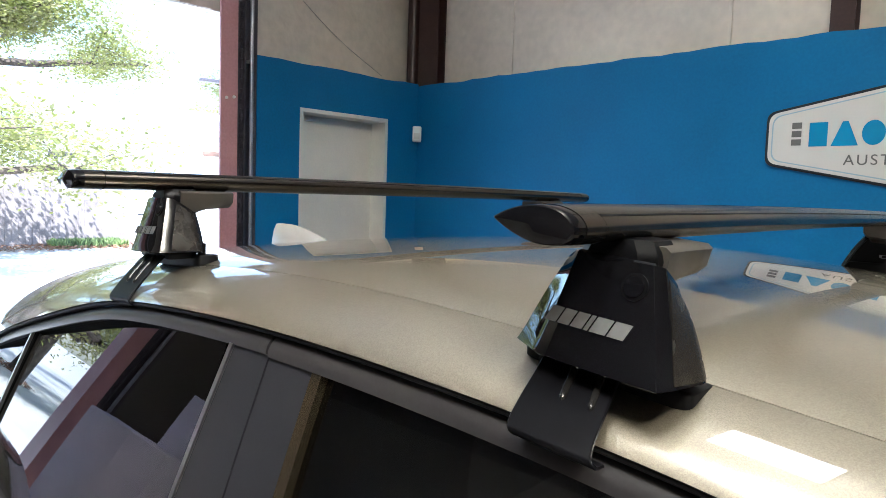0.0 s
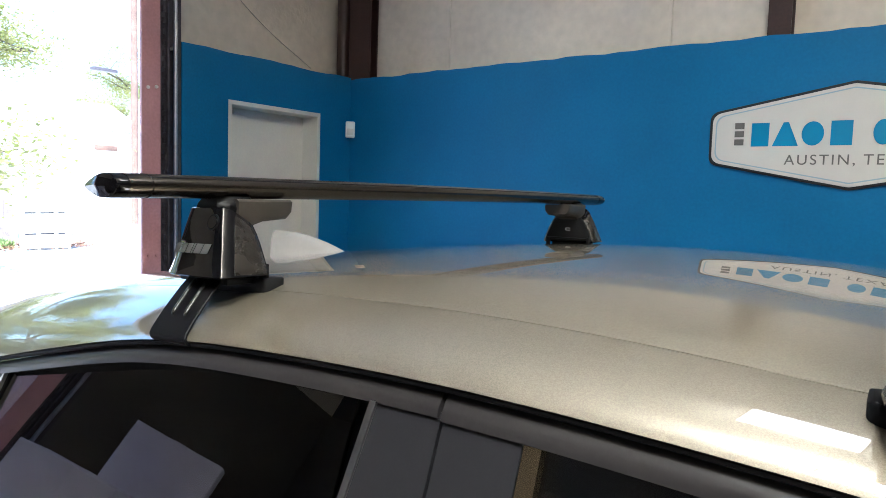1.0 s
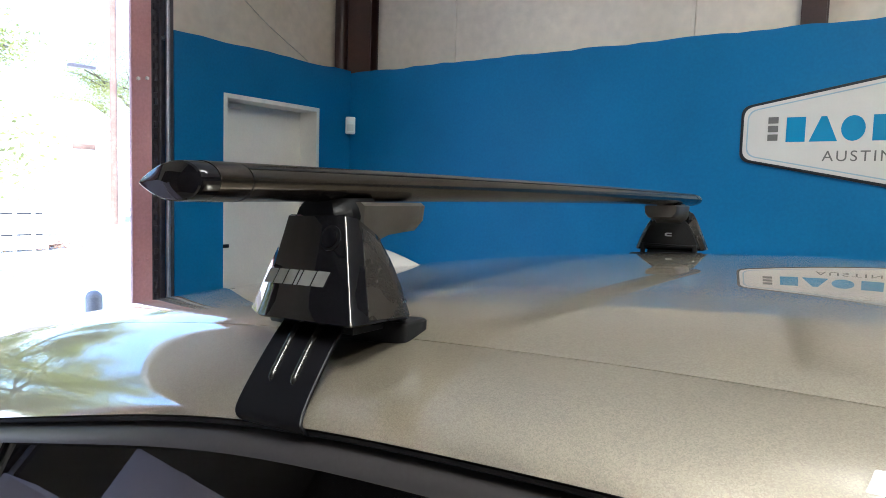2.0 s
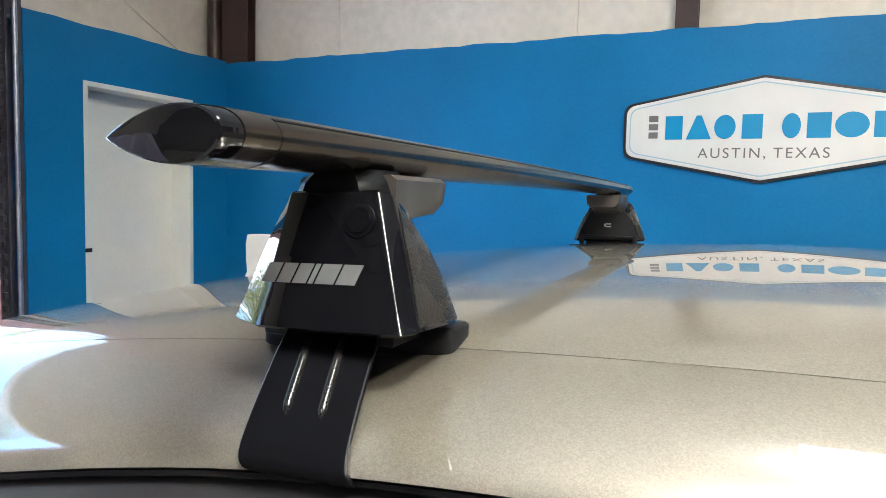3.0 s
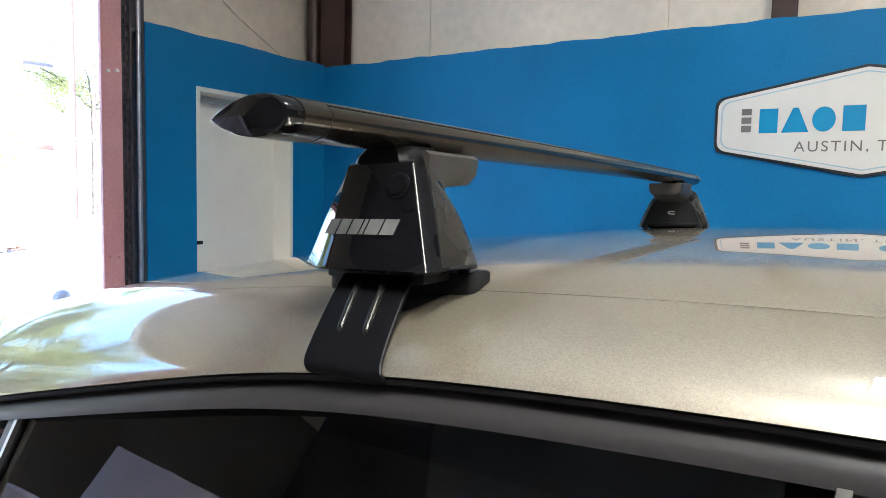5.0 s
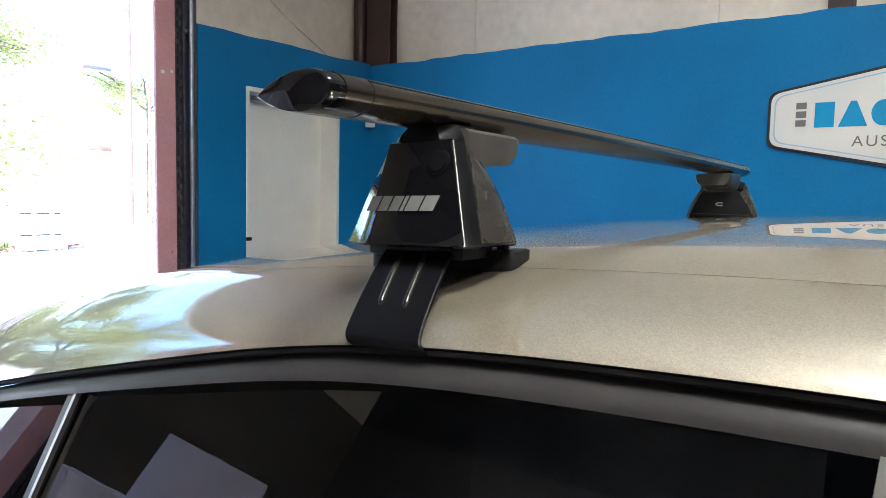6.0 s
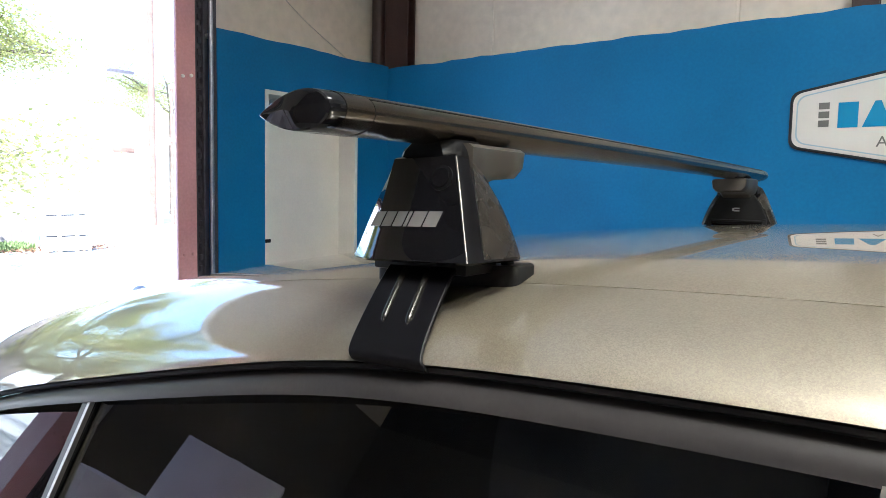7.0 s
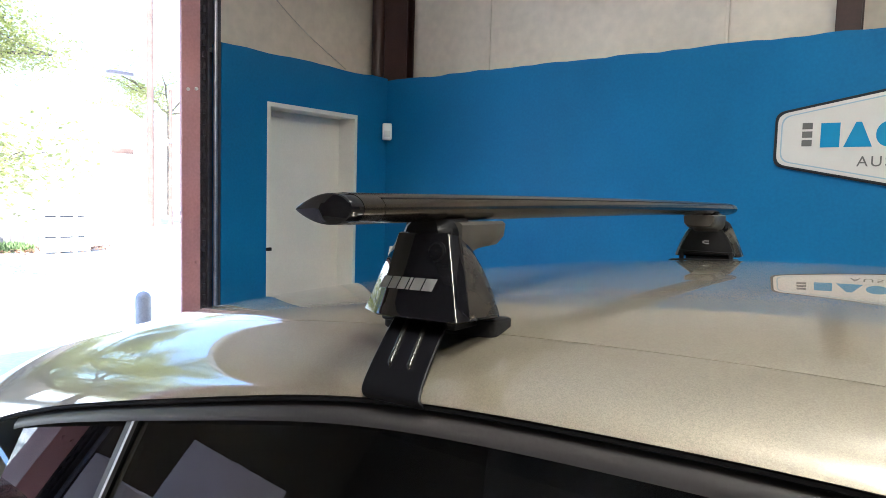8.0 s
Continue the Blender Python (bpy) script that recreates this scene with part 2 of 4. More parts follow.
def part(name, bm, material, parent=None, label="", smooth=True, angle=40):
    """Links a bmesh as one mesh object, under a thing or a part."""
    me = bpy.data.meshes.new(name)
    if smooth:
        for f in bm.faces:
            f.smooth = True
        for e in bm.edges:
            if len(e.link_faces) == 2 and e.calc_face_angle(0) > radians(angle):
                e.smooth = False
    bm.to_mesh(me)
    bm.free()
    me.materials.append(material)
    ob = new(name, me)
    if parent:
        ob.parent = parent
        if not parent.parent:
            ob.matrix_parent_inverse = Matrix.Translation(parent.location).inverted()
    if label:
        tagged(ob, label)
    return ob


def thing(name, base, label, category, group="", kind=""):
    """An empty at the base of a thing."""
    ob = new(name)
    ob.location = base
    ob.empty_display_size = 0.1
    return tagged(ob, label, category, group, kind)


def structure(name, bm, material, label, category="", smooth=False):
    return tagged(part(name, bm, material, None, "", smooth), label, category or name.split("_")[0], kind="structure")


def spline(xs, ys):
    """A natural cubic spline."""
    xs, ys = np.array(xs, float), np.array(ys, float)
    n, h = len(xs), np.diff(xs)
    a, r = np.zeros((n, n)), np.zeros(n)
    a[0, 0] = a[-1, -1] = 1
    for i in range(1, n - 1):
        a[i, i - 1:i + 2] = h[i - 1], 2 * (h[i - 1] + h[i]), h[i]
        r[i] = 6 * ((ys[i + 1] - ys[i]) / h[i] - (ys[i] - ys[i - 1]) / h[i - 1])
    s = np.linalg.solve(a, r)

    def at(x):
        i = int(np.clip(np.searchsorted(xs, x) - 1, 0, n - 2))
        d, e = x - xs[i], xs[i + 1] - x
        return float((s[i] * e ** 3 + s[i + 1] * d ** 3) / (6 * h[i]) + (ys[i] / h[i] - s[i] * h[i] / 6) * e + (ys[i + 1] / h[i] - s[i + 1] * h[i] / 6) * d)
    return at


# ---- the shop: walls, floor, ceiling, openings ----
WX, WY, TOP = -4.40, 4.115, 2.44            # faces of the blue walls and their top
OPEN0, OPEN1, OPENZ = -0.82, 2.285, 2.80    # the roll-up doorway
DOOR0, DOOR1, DOORZ = 2.905, 3.772, 2.122   # recess of the white door
XB = 1.3                                    # end of the blue boarding, out of view
X1, Y1 = 3.2, -3.4                          # far ends of the shop behind the camera

structure("floor", bm_box(WX - 0.55, Y1 - 0.2, -0.2, X1 + 0.2, WY + 0.5, 0.0), M_FLOOR, "worn grey concrete workshop floor")
structure("ground", bm_box(-700, -700, -0.32, 700, 700, -0.02), M_DRIVE, "pale sunlit concrete yard outside the workshop")


def wavy_top(a, b, base, amp, seed):
    """A cut edge that wanders a little: points from a to b."""
    rng = random.Random(seed)
    n = max(4, int(abs(b - a) / 0.09))
    return [(a + (b - a) * i / n, base + amp * (rng.random() - 0.5) + 0.003 * math.sin(i * 0.9)) for i in range(n + 1)]


# blue boarding, eight feet high, in front of the steel frame
edge = wavy_top(WX, XB, TOP, 0.010, 3)
structure("wall_north", bm_plate([(WX, 0.0), (XB, 0.0)] + list(reversed(edge)), "y", WY, 0.10), M_BLUE, "blue painted boarded wall with a rough top edge", "wall")
# unseen stretch, added in brown so the gloss parts reflect less blue
structure("wall_north_east", bm_box(XB, WY + 0.02, 0, X1, WY + 0.10, TOP), M_BOARD, "unseen brown wall added to keep blue out of the reflections", "wall")
edge = wavy_top(2.545, WY, TOP + 0.01, 0.010, 4)
outline = [(2.545, 0.0), (DOOR0, 0.0), (DOOR0, DOORZ), (DOOR1, DOORZ), (DOOR1, 0.0), (WY, 0.0)] + list(reversed(edge))
structure("wall_west", bm_plate(outline, "x", WX - 0.10, 0.10), M_BLUE, "blue painted boarded wall beside the roll-up doorway", "wall")
structure("ledge_north", bm_box(WX + 0.001, WY + 0.004, TOP - 0.03, X1, WY + 0.30, TOP - 0.014), M_CUT, "rough cut plasterboard ledge above the blue wall", "trim")
structure("ledge_west", bm_box(WX - 0.43, 2.55, TOP - 0.03, WX - 0.004, WY + 0.3, TOP - 0.012), M_CUT, "rough cut plasterboard ledge above the blue wall", "trim")
# insulated metal sheeting behind and above
structure("wall_north_upper", bm_box(WX - 0.55, WY + 0.30, 0.0, X1 + 0.2, WY + 0.42, CEIL), M_CREAM, "cream vinyl-faced insulation wall above the blue boarding", "wall")
bm = bm_box(WX - 0.55, 2.63, TOP - 0.2, WX - 0.43, WY + 0.30, CEIL)
bm_box(WX - 0.55, OPEN0 - 0.13, OPENZ, WX - 0.43, 2.63, CEIL, bm=bm)
bm_box(WX - 0.55, Y1, TOP, WX - 0.43, OPEN0 - 0.13, CEIL, bm=bm)
structure("wall_west_upper", bm, M_CREAM, "cream vinyl-faced insulation wall round the roll-up doorway", "wall")
structure("wall_west_south", bm_box(WX - 0.55, Y1, 0, WX - 0.43, OPEN0 - 0.13, TOP), M_BOARD, "brown boarded wall beside the roll-up doorway", "wall")
structure("wall_west_back", bm_box(WX - 0.55, 2.63, 0, WX - 0.43, WY + 0.30, TOP - 0.2), M_CREAM, "sheeting behind the blue boarding", "wall")
structure("wall_south", bm_box(WX - 0.55, Y1 - 0.15, 0, X1 + 0.2, Y1, TOP), M_BOARD, "brown boarded partition wall of the workshop", "wall")
structure("wall_south_upper", bm_box(WX - 0.55, Y1 - 0.15, TOP, X1 + 0.2, Y1 - 0.05, CEIL), M_DARKWALL, "dark painted wall above the boarded partition", "wall")
# unseen closing wall, kept dark to hold down light and reflections from the east
structure("wall_east", bm_box(X1, Y1, 0, X1 + 0.15, WY + 0.3, CEIL), M_DARKWALL, "unseen end wall of the workshop, dark for the reflections", "wall")
structure("ceiling", bm_box(WX - 0.55, Y1 - 0.15, CEIL, X1 + 0.2, WY + 0.42, CEIL + 0.12), M_CEIL, "white lined workshop ceiling")

# seams of the insulation blankets
for sx in (-3.61, -1.83, 0.2):
    structure("insulation_seam", bm_box(sx - 0.012, WY + 0.288, TOP - 0.02, sx + 0.012, WY + 0.302, CEIL, 0.004), M_CREAM, "folded seam of the cream insulation facing", "seam")


def steel_column(x, y, w, d, turn):
    """A rolled column: two flanges and a web."""
    bm = bm_box(-w / 2, -d / 2, 0, w / 2, -d / 2 + 0.012, CEIL)
    bm_box(-w / 2, d / 2 - 0.012, 0, w / 2, d / 2, CEIL, bm=bm)
    bm_box(-0.006, -d / 2 + 0.012, 0, 0.006, d / 2 - 0.012, CEIL, bm=bm)
    bmesh.ops.transform(bm, matrix=pose(x, y, 0, 0, 0, turn), verts=bm.verts)
    return structure("steel_column", bm, M_BROWN, "dark brown primed steel column behind the blue wall", "column")


steel_column(-4.485, 4.345, 0.245, 0.10, 0)
steel_column(-1.158, 4.345, 0.125, 0.10, 0)
steel_column(2.4, 4.335, 0.095, 0.14, 0)
structure("downpipe", bm_cyl((-4.70, 4.315, TOP - 0.03), (-4.70, 4.315, CEIL), 0.055), M_BROWN, "dark round pipe beside the corner column", "pipe", smooth=True)

# the white door in its recess
door = thing("door_1", (WX - 0.17, DOOR0, 0), "white flush door set back in a white lined recess", "door", kind="structure")
part("door_leaf", bm_box(WX - 0.215, DOOR0 + 0.03, 0.01, WX - 0.17, DOOR1 - 0.03, DOORZ - 0.03, 0.003), M_WHITE, door, smooth=False)
part("head_lining", bm_box(WX - 0.24, DOOR0, DOORZ - 0.03, WX + 0.004, DOOR1, DOORZ, 0.002), M_WHITE, door, smooth=False)
part("side_lining", bm_box(WX - 0.24, DOOR0, 0, WX + 0.004, DOOR0 + 0.03, DOORZ - 0.03, 0.002), M_WHITE, door, smooth=False)
part("side_lining", bm_box(WX - 0.24, DOOR1 - 0.03, 0, WX + 0.004, DOOR1, DOORZ - 0.03, 0.002), M_WHITE, door, smooth=False)
part("latch", bm_box(WX + 0.0045, DOOR0 - 0.006, 1.098, WX + 0.016, DOOR0 + 0.036, 1.122, 0.003), M_RUBBER, door, "small black door latch")
part("closer_bracket", bm_box(WX - 0.172, DOOR0 + 0.15, DOORZ - 0.075, WX - 0.14, DOOR0 + 0.26, DOORZ - 0.045, 0.004), M_WHITE, door)

# motion sensor across the corner
pir = thing("motion_sensor", (-4.33, 4.045, 1.95), "small white motion sensor mounted across the wall corner", "motion sensor")
b = bm_box(-0.038, -0.024, 0, 0.038, 0.024, 0.134, 0.010)
bmesh.ops.transform(b, matrix=pose(-4.345, 4.06, 1.952, 0, 0, 45), verts=b.verts)
part("housing", b, M_LENS, pir)
b = bm_box(-0.026, -0.027, 0.022, 0.026, -0.018, 0.075, 0.004)
bmesh.ops.transform(b, matrix=pose(-4.345, 4.06, 1.952, 0, 0, 45), verts=b.verts)
part("lens", b, M_SIGNFACE, pir, "milky ribbed lens")

# doorway: red oxide jambs, roll-up door track
for name, s, y in (("jamb_north", 1, OPEN1), ("jamb_south", -1, OPEN0)):
    jam = thing(name, (WX - 0.05, y, 0), "red oxide steel jamb of the roll-up doorway with a door track", "door jamb", kind="structure")
    lo, hi = sorted((y, y + s * 0.128))
    b = bm_box(WX - (0.055 if s > 0 else 0.30), lo, 0, WX - 0.03, hi, CEIL - 0.02, 0.003)
    part("channel", b, M_RED, jam, smooth=False)
    for k, (bz, dy) in enumerate(((2.125, 0.042), (2.135, 0.098), (3.1, 0.042), (3.1, 0.098), (1.05, 0.042), (1.05, 0.098))):
        b = bm_cyl((WX - 0.032, y + s * dy, bz), (WX - 0.020, y + s * dy, bz), 0.013, 0.010, 6)
        part("bolt_head", b, M_LENS if k < 2 else M_RED, jam, "pale bolt head")
    # added sheet: blocks outside light between the jamb and the wall
    lo, hi = sorted((y + s * 0.127, y + s * (0.36 if s > 0 else 0.28)))
    part("backing", bm_box(WX - 0.185, lo, 0, WX - 0.175, hi, CEIL - 0.02), M_DARKSTEEL, jam, "dark sheet added to close the gap behind the door track", smooth=False)
    lo, hi = sorted((y + s * 0.132, y + s * 0.182))
    part("track_back", bm_box(WX - 0.16, lo, 0.02, WX - 0.045, hi, CEIL - 0.1, 0.003), M_DARKSTEEL, jam, smooth=False)
    b = bm_box(WX - 0.05, y + s * 0.176 - 0.006, 0.02, WX - 0.012, y + s * 0.176 + 0.006, CEIL - 0.1)
    for i in range(60):
        z = 0.10 + i * 0.07
        bm_box(WX - 0.044, y + s * 0.158 - 0.010, z, WX - 0.030, y + s * 0.158 + 0.010, z + 0.035, bm=b)
    part("slotted_angle", b, M_DARKSTEEL, jam, "dark slotted track angle", smooth=False)
    b = bm_cyl((WX + 0.002, y + s * 0.215, 0.02), (WX + 0.002, y + s * 0.215, CEIL - 0.1), 0.014)
    part("guide_rail", b, M_GALV, jam, "galvanised guide rail")
    b = bm_box(WX - 0.055, y + s * 0.245 - 0.012, 0.02, WX - 0.002, y + s * 0.245 + 0.012, CEIL - 0.1, 0.003)
    part("edge_strip", b, M_DARKSTEEL, jam, smooth=False)
structure("doorway_head", bm_box(WX - 0.427, OPEN0 - 0.128, OPENZ + 0.003, WX - 0.41, OPEN1 + 0.128, OPENZ + 0.06), M_CREAM, "cream wrapped head trim of the roll-up doorway", "door head")

# a loose cable on the upper west wall
cv = bpy.data.curves.new("loose_cable", "CURVE")
cv.dimensions, cv.bevel_depth = "3D", 0.004
sp = cv.splines.new("BEZIER")
sp.bezier_points.add(2)
for p, co in zip(sp.bezier_points, ((WX - 0.424, 2.98, 3.20), (WX - 0.424, 3.53, 2.82), (WX - 0.424, 4.05, 2.56))):
    p.co, p.handle_left_type, p.handle_right_type = co, "AUTO", "AUTO"
cable = new("loose_cable", cv)
cv.materials.append(M_CUT)
tagged(cable, "thin pale cable hanging across the cream wall", "cable")

# panel lights
for lx, ly, lw in LAMPS:
    st = thing("panel_light", (lx, ly, CEIL), "square white panel light hanging below the ceiling", "ceiling light", "panel lights")
    part("body", bm_box(lx - PANEL_X, ly - PANEL_Y, CEIL - 0.40, lx + PANEL_X, ly + PANEL_Y, CEIL - 0.34, 0.008), M_WHITE, st)
    part("diffuser", bm_box(lx - PANEL_X + 0.015, ly - PANEL_Y + 0.015, CEIL - 0.415, lx + PANEL_X - 0.015, ly + PANEL_Y - 0.015, CEIL - 0.401, 0.005), M_TUBE, st)
    for dx in (-0.2, 0.2):
        part("hanger", bm_cyl((lx + dx, ly, CEIL - 0.34), (lx + dx, ly, CEIL), 0.004, seg=8), M_GALV, st)

# ---- the wall sign ----
SX, SZ = -0.730, 1.879          # middle of the sign
sign = thing("wall_sign", (SX, WY, SZ), "white hexagonal shop sign with blue and grey lettering, black edge", "sign")


def hexagon(grow, r=0.05):
    """The sign's outline, rounded at its four outer corners."""
    w, h0, h1 = 0.712 + grow, 0.141 + grow * 0.75, 0.277 + grow
    pts = [(-w, -h0), (0, -h1), (w, -h0), (w, h0), (0, h1), (-w, h0)]
    out = []
    for i, p in enumerate(pts):
        a, b, c = Vector(pts[i - 1]), Vector(p), Vector(pts[(i + 1) % 6])
        rr = r if abs(p[0]) > 0.1 else 0.012
        s, e = b + (a - b).normalized() * rr, b + (c - b).normalized() * rr
        for k in range(6):
            t = k / 5
            q = s * (1 - t) ** 2 + b * 2 * t * (1 - t) + e * t * t
            out.append((SX + q.x, SZ + q.y))
    return out


part("backing", bm_plate(hexagon(0.010), "y", WY - 0.020, 0.016, 0.002), M_SIGNBLACK, sign, "black edge of the sign", smooth=False)
part("panel", bm_plate(hexagon(-0.006), "y", WY - 0.026, 0.010, 0.0015), M_SIGNFACE, sign, smooth=False)


def ring_plate(g0, g1, y, thick):
    """A thin raised line that follows the sign's outline."""
    a, b = hexagon(g0), hexagon(g1)
    n = len(a)
    return bm_loft([[(u, y, v), (p, y, q), (p, y + thick, q), (u, y + thick, v)] for (u, v), (p, q) in ((a[i % n], b[i % n]) for i in range(n + 1))], caps=False)


part("inset_line", ring_plate(-0.024, -0.031, WY - 0.0275, 0.0020), M_SIGNLINE, sign, "pale blue inset line", smooth=False)


def letters(text, size, x, z, y, material, name, spread=1.0, turn=0.0):
    """Raised lettering as a mesh, flat on the sign."""
    c = bpy.data.curves.new(name, "FONT")
    c.body, c.size, c.extrude, c.space_character = text, size, 0.0015, spread
    ob = new(name, c)
    dg = bpy.context.evaluated_depsgraph_get()
    me = bpy.data.meshes.new_from_object(ob.evaluated_get(dg))
    bpy.data.objects.remove(ob)
    bm = bmesh.new()
    bm.from_mesh(me)
    bpy.data.meshes.remove(me)
    bmesh.ops.transform(bm, matrix=pose(x, y, z, 90, 0, 0) @ pose(0, 0, 0, 0, 0, turn), verts=bm.verts)
    return bm


for word, wx0 in (("AUSTIN,", -1.046), ("TEXAS", -0.672)):
    part("place_name", letters(word, 0.078, wx0, 1.728, WY - 0.0275, M_SIGNGREY, "place_name", 1.23), M_SIGNGREY, sign, "dark grey place name lettering", smooth=False)
# the trade name: plain blocks in its colours
def block(kind, x0, x1, z0, z1):
    """Outline of one plain shape of the trade name."""
    w, h = x1 - x0, z1 - z0
    unit = {
        "bar": ((0, 0), (1, 0), (1, 1), (0, 1)),
        "wedge": ((0, 0), (1, 0), (0.60, 1), (0.40, 1)),
        "round": tuple((0.5 + 0.5 * math.cos(a), 0.5 + 0.5 * math.sin(a)) for a in [2 * math.pi * k / 20 for k in range(20)]),
    }[kind]
    return [(x0 + u * w, z0 + v * h) for u, v in unit]


for kind, x0, x1 in (("bar", -1.222, -1.131), ("wedge", -1.112, -0.982), ("round", -0.968, -0.860), ("bar", -0.829, -0.728), ("round", -0.637, -0.548), ("bar", -0.520, -0.410), ("round", -0.394, -0.242), ("bar", -0.222, -0.128)):
    part("name_block", bm_plate(block(kind, x0, x1, 1.830, 1.960), "y", WY - 0.0285, 0.0023), M_SIGNBLUE, sign, "bright blue shape of the trade name", smooth=False)
for z0 in (1.838, 1.884, 1.930):
    part("small_block", bm_box(-1.312, WY - 0.0285, z0, -1.262, WY - 0.0262, z0 + 0.034), M_SIGNGREY, sign, "small dark block of the trade name", smooth=False)

# ---- the car ----
YC = 0.923
z_mid = spline([-2.45, -2.1, -1.85, -1.6, -1.27, -0.95, -0.55, -0.2, 0.05, 0.25, 0.6, 1.15], [1.005, 1.160, 1.250, 1.317, 1.379, 1.412, 1.425, 1.400, 1.366, 1.327, 1.200, 0.945])
z_rail = spline([-2.45, -2.1, -1.8, -1.46, -1.21, -1.0, -0.8, -0.6, -0.4, -0.28, 0.0, 0.3, 0.7, 1.15], [0.93, 1.035, 1.137, 1.231, 1.290, 1.332, 1.349, 1.353, 1.345, 1.336, 1.295, 1.215, 1.07, 0.90])
half = spline([-2.45, -2.1, -1.8, -1.4, -1.0, -0.6, -0.3, 0.0, 0.3, 0.7, 1.15], [0.46, 0.49, 0.522, 0.556, 0.571, 0.571, 0.562, 0.555, 0.56, 0.60, 0.66])


def seam(x):
    """Distance of the roof seam from the middle of the car, and its height."""
    e = min(0.30, max(-0.35, x + 0.68))
    return half(x) * (0.838 + 0.05 * e), z_mid(x) - (0.0305 + 0.009 * e) * (half(x) / 0.57)


def crown(r):
    """Fall of the roof across the car, as a share, at the share r of the way to the seam."""
    return 0.484 * r * r + 0.252 * r ** 4 + 0.264 * r ** 16


def fall(q):
    """Height of the rail panel, as a share, at the share q of its width: easy slope, tight fold at the lower edge."""
    return 1 - 0.38 * q - 0.44 * q * q - 0.18 * q ** 10


def shoulder(x, t, out=0.0):
    """The painted rail from the seam (t = 0) to the lower edge (t = 1): distance from the middle, height."""
    d, zs = seam(x)
    return d + (half(x) - d) * t + out, z_rail(x) + (zs - z_rail(x)) * fall(t) + out


car = thing("car", (-0.35, YC, 0), "champagne silver saloon car with a two-bar roof rack", "car")
xs_roof = [-1.60 + 1.83 * i / 60 for i in range(61)]


def panel_rows(xs, n, inset=0.0006, drop=0.0):
    rows = []
    for x in xs:
        d, zs = seam(x)
        d -= inset
        k, e = z_mid(x) - zs, d / seam(x)[0]
        rows.append([(x, YC + d * s, z_mid(x) - k * crown(e * s) - drop) for s in [-1 + 2 * i / n for i in range(n + 1)]])
    return rows


def skin(rows, thick):
    """An open sheet given a thickness downwards."""
    bm = bm_loft(rows, closed=False, caps=False)
    bmesh.ops.recalc_face_normals(bm, faces=bm.faces)
    bmesh.ops.solidify(bm, geom=list(bm.faces), thickness=thick)
    return bm


part("roof_panel", skin(panel_rows(xs_roof, 72), 0.0012), M_PAINT, car, "champagne silver roof panel", angle=60)
part("rear_window", skin(panel_rows([-2.38 + 0.77 * i / 24 for i in range(25)], 24, 0.012, 0.003), 0.004), M_GLASS, car, "sloping tinted rear window", angle=60)
part("windscreen", skin(panel_rows([0.24 + 0.86 * i / 24 for i in range(25)], 24, 0.02, 0.003), 0.004), M_SCREEN, car, "raked windscreen", angle=60)
part("roof_filler", skin(panel_rows([-1.60 + 1.83 * i / 20 for i in range(21)], 12, -0.008, 0.012), 0.002), M_INTERIOR, car, "dark headlining", angle=60)

xs_side = [-2.44 + 3.56 * i / 110 for i in range(111)]
TUMBLE = 0.40


def glass_line(x, z, s, out=0.0):
    """The flank of the cabin: leans out towards the waist."""
    drop = z_rail(x) - 0.012 - z
    return YC + s * (half(x) - 0.012 + TUMBLE * drop - 0.10 * drop * drop + out)


RAIL_Q = [i / 16 for i in range(15)] + [0.905, 0.93, 0.95, 0.967, 0.982, 1.0]
for s in (-1, 1):
    rows = [[(x, YC + s * shoulder(x, q)[0], shoulder(x, q)[1]) for q in RAIL_Q] + [(x, YC + s * (half(x) - 0.006), z_rail(x) - 0.001)] for x in xs_side]
    part("side_rail", bm_loft(rows, closed=False, caps=False), M_PAINT, car, "champagne silver roof rail panel", angle=60)
    rows = [[(x, YC + s * (seam(x)[0] - 0.0016), seam(x)[1] - 0.0007), (x, YC + s * (seam(x)[0] + 0.0014), seam(x)[1] - 0.0007)] for x in xs_side[22:84]]
    part("seam_sealer", bm_loft(rows, closed=False, caps=False), M_SEAM, car, "fine sealed seam beside the roof panel")
    # weather seal under the paint edge
    rows = []
    for x in xs_side:
        y, z = half(x), z_rail(x)
        rows.append([(x, YC + s * (y - 0.004), z), (x, YC + s * (y - 0.0015), z - 0.002), (x, YC + s * (y - 0.002), z - 0.0050), (x, YC + s * (y - 0.006), z - 0.0075), (x, YC + s * (y - 0.02), z - 0.0075), (x, YC + s * (y - 0.02), z)])
    part("weather_seal", bm_loft(rows), M_RUBBER, car, "black rubber weather seal")

# lower body: sections from tail to nose
st_x = [-2.74, -2.70, -2.55, -2.2, -1.6, -0.8, 0.0, 0.8, 1.2, 1.7, 1.95, 2.04]
st_w = [0.60, 0.70, 0.80, 0.875, 0.905, 0.91, 0.91, 0.905, 0.89, 0.83, 0.72, 0.60]
st_t = [0.80, 0.90, 0.985, 0.99, 0.945, 0.93, 0.92, 0.905, 0.90, 0.84, 0.74, 0.60]
bw, bt = spline(st_x, st_w), spline(st_x, st_t)
rings = []
for i in range(61):
    x = -2.74 + 4.78 * i / 60
    w, t = bw(x), bt(x)
    sec = [(0.0, t + 0.012), (0.5 * w, t + 0.008), (0.80 * w, t), (0.93 * w, t - 0.05), (0.985 * w, t - 0.18), (w, 0.62), (0.985 * w, 0.42), (0.95 * w, 0.26), (0.80 * w, 0.20), (0.0, 0.19)]
    rings.append([(x, YC + y, z) for y, z in sec] + [(x, YC - y, z) for y, z in reversed(sec[1:-1])])
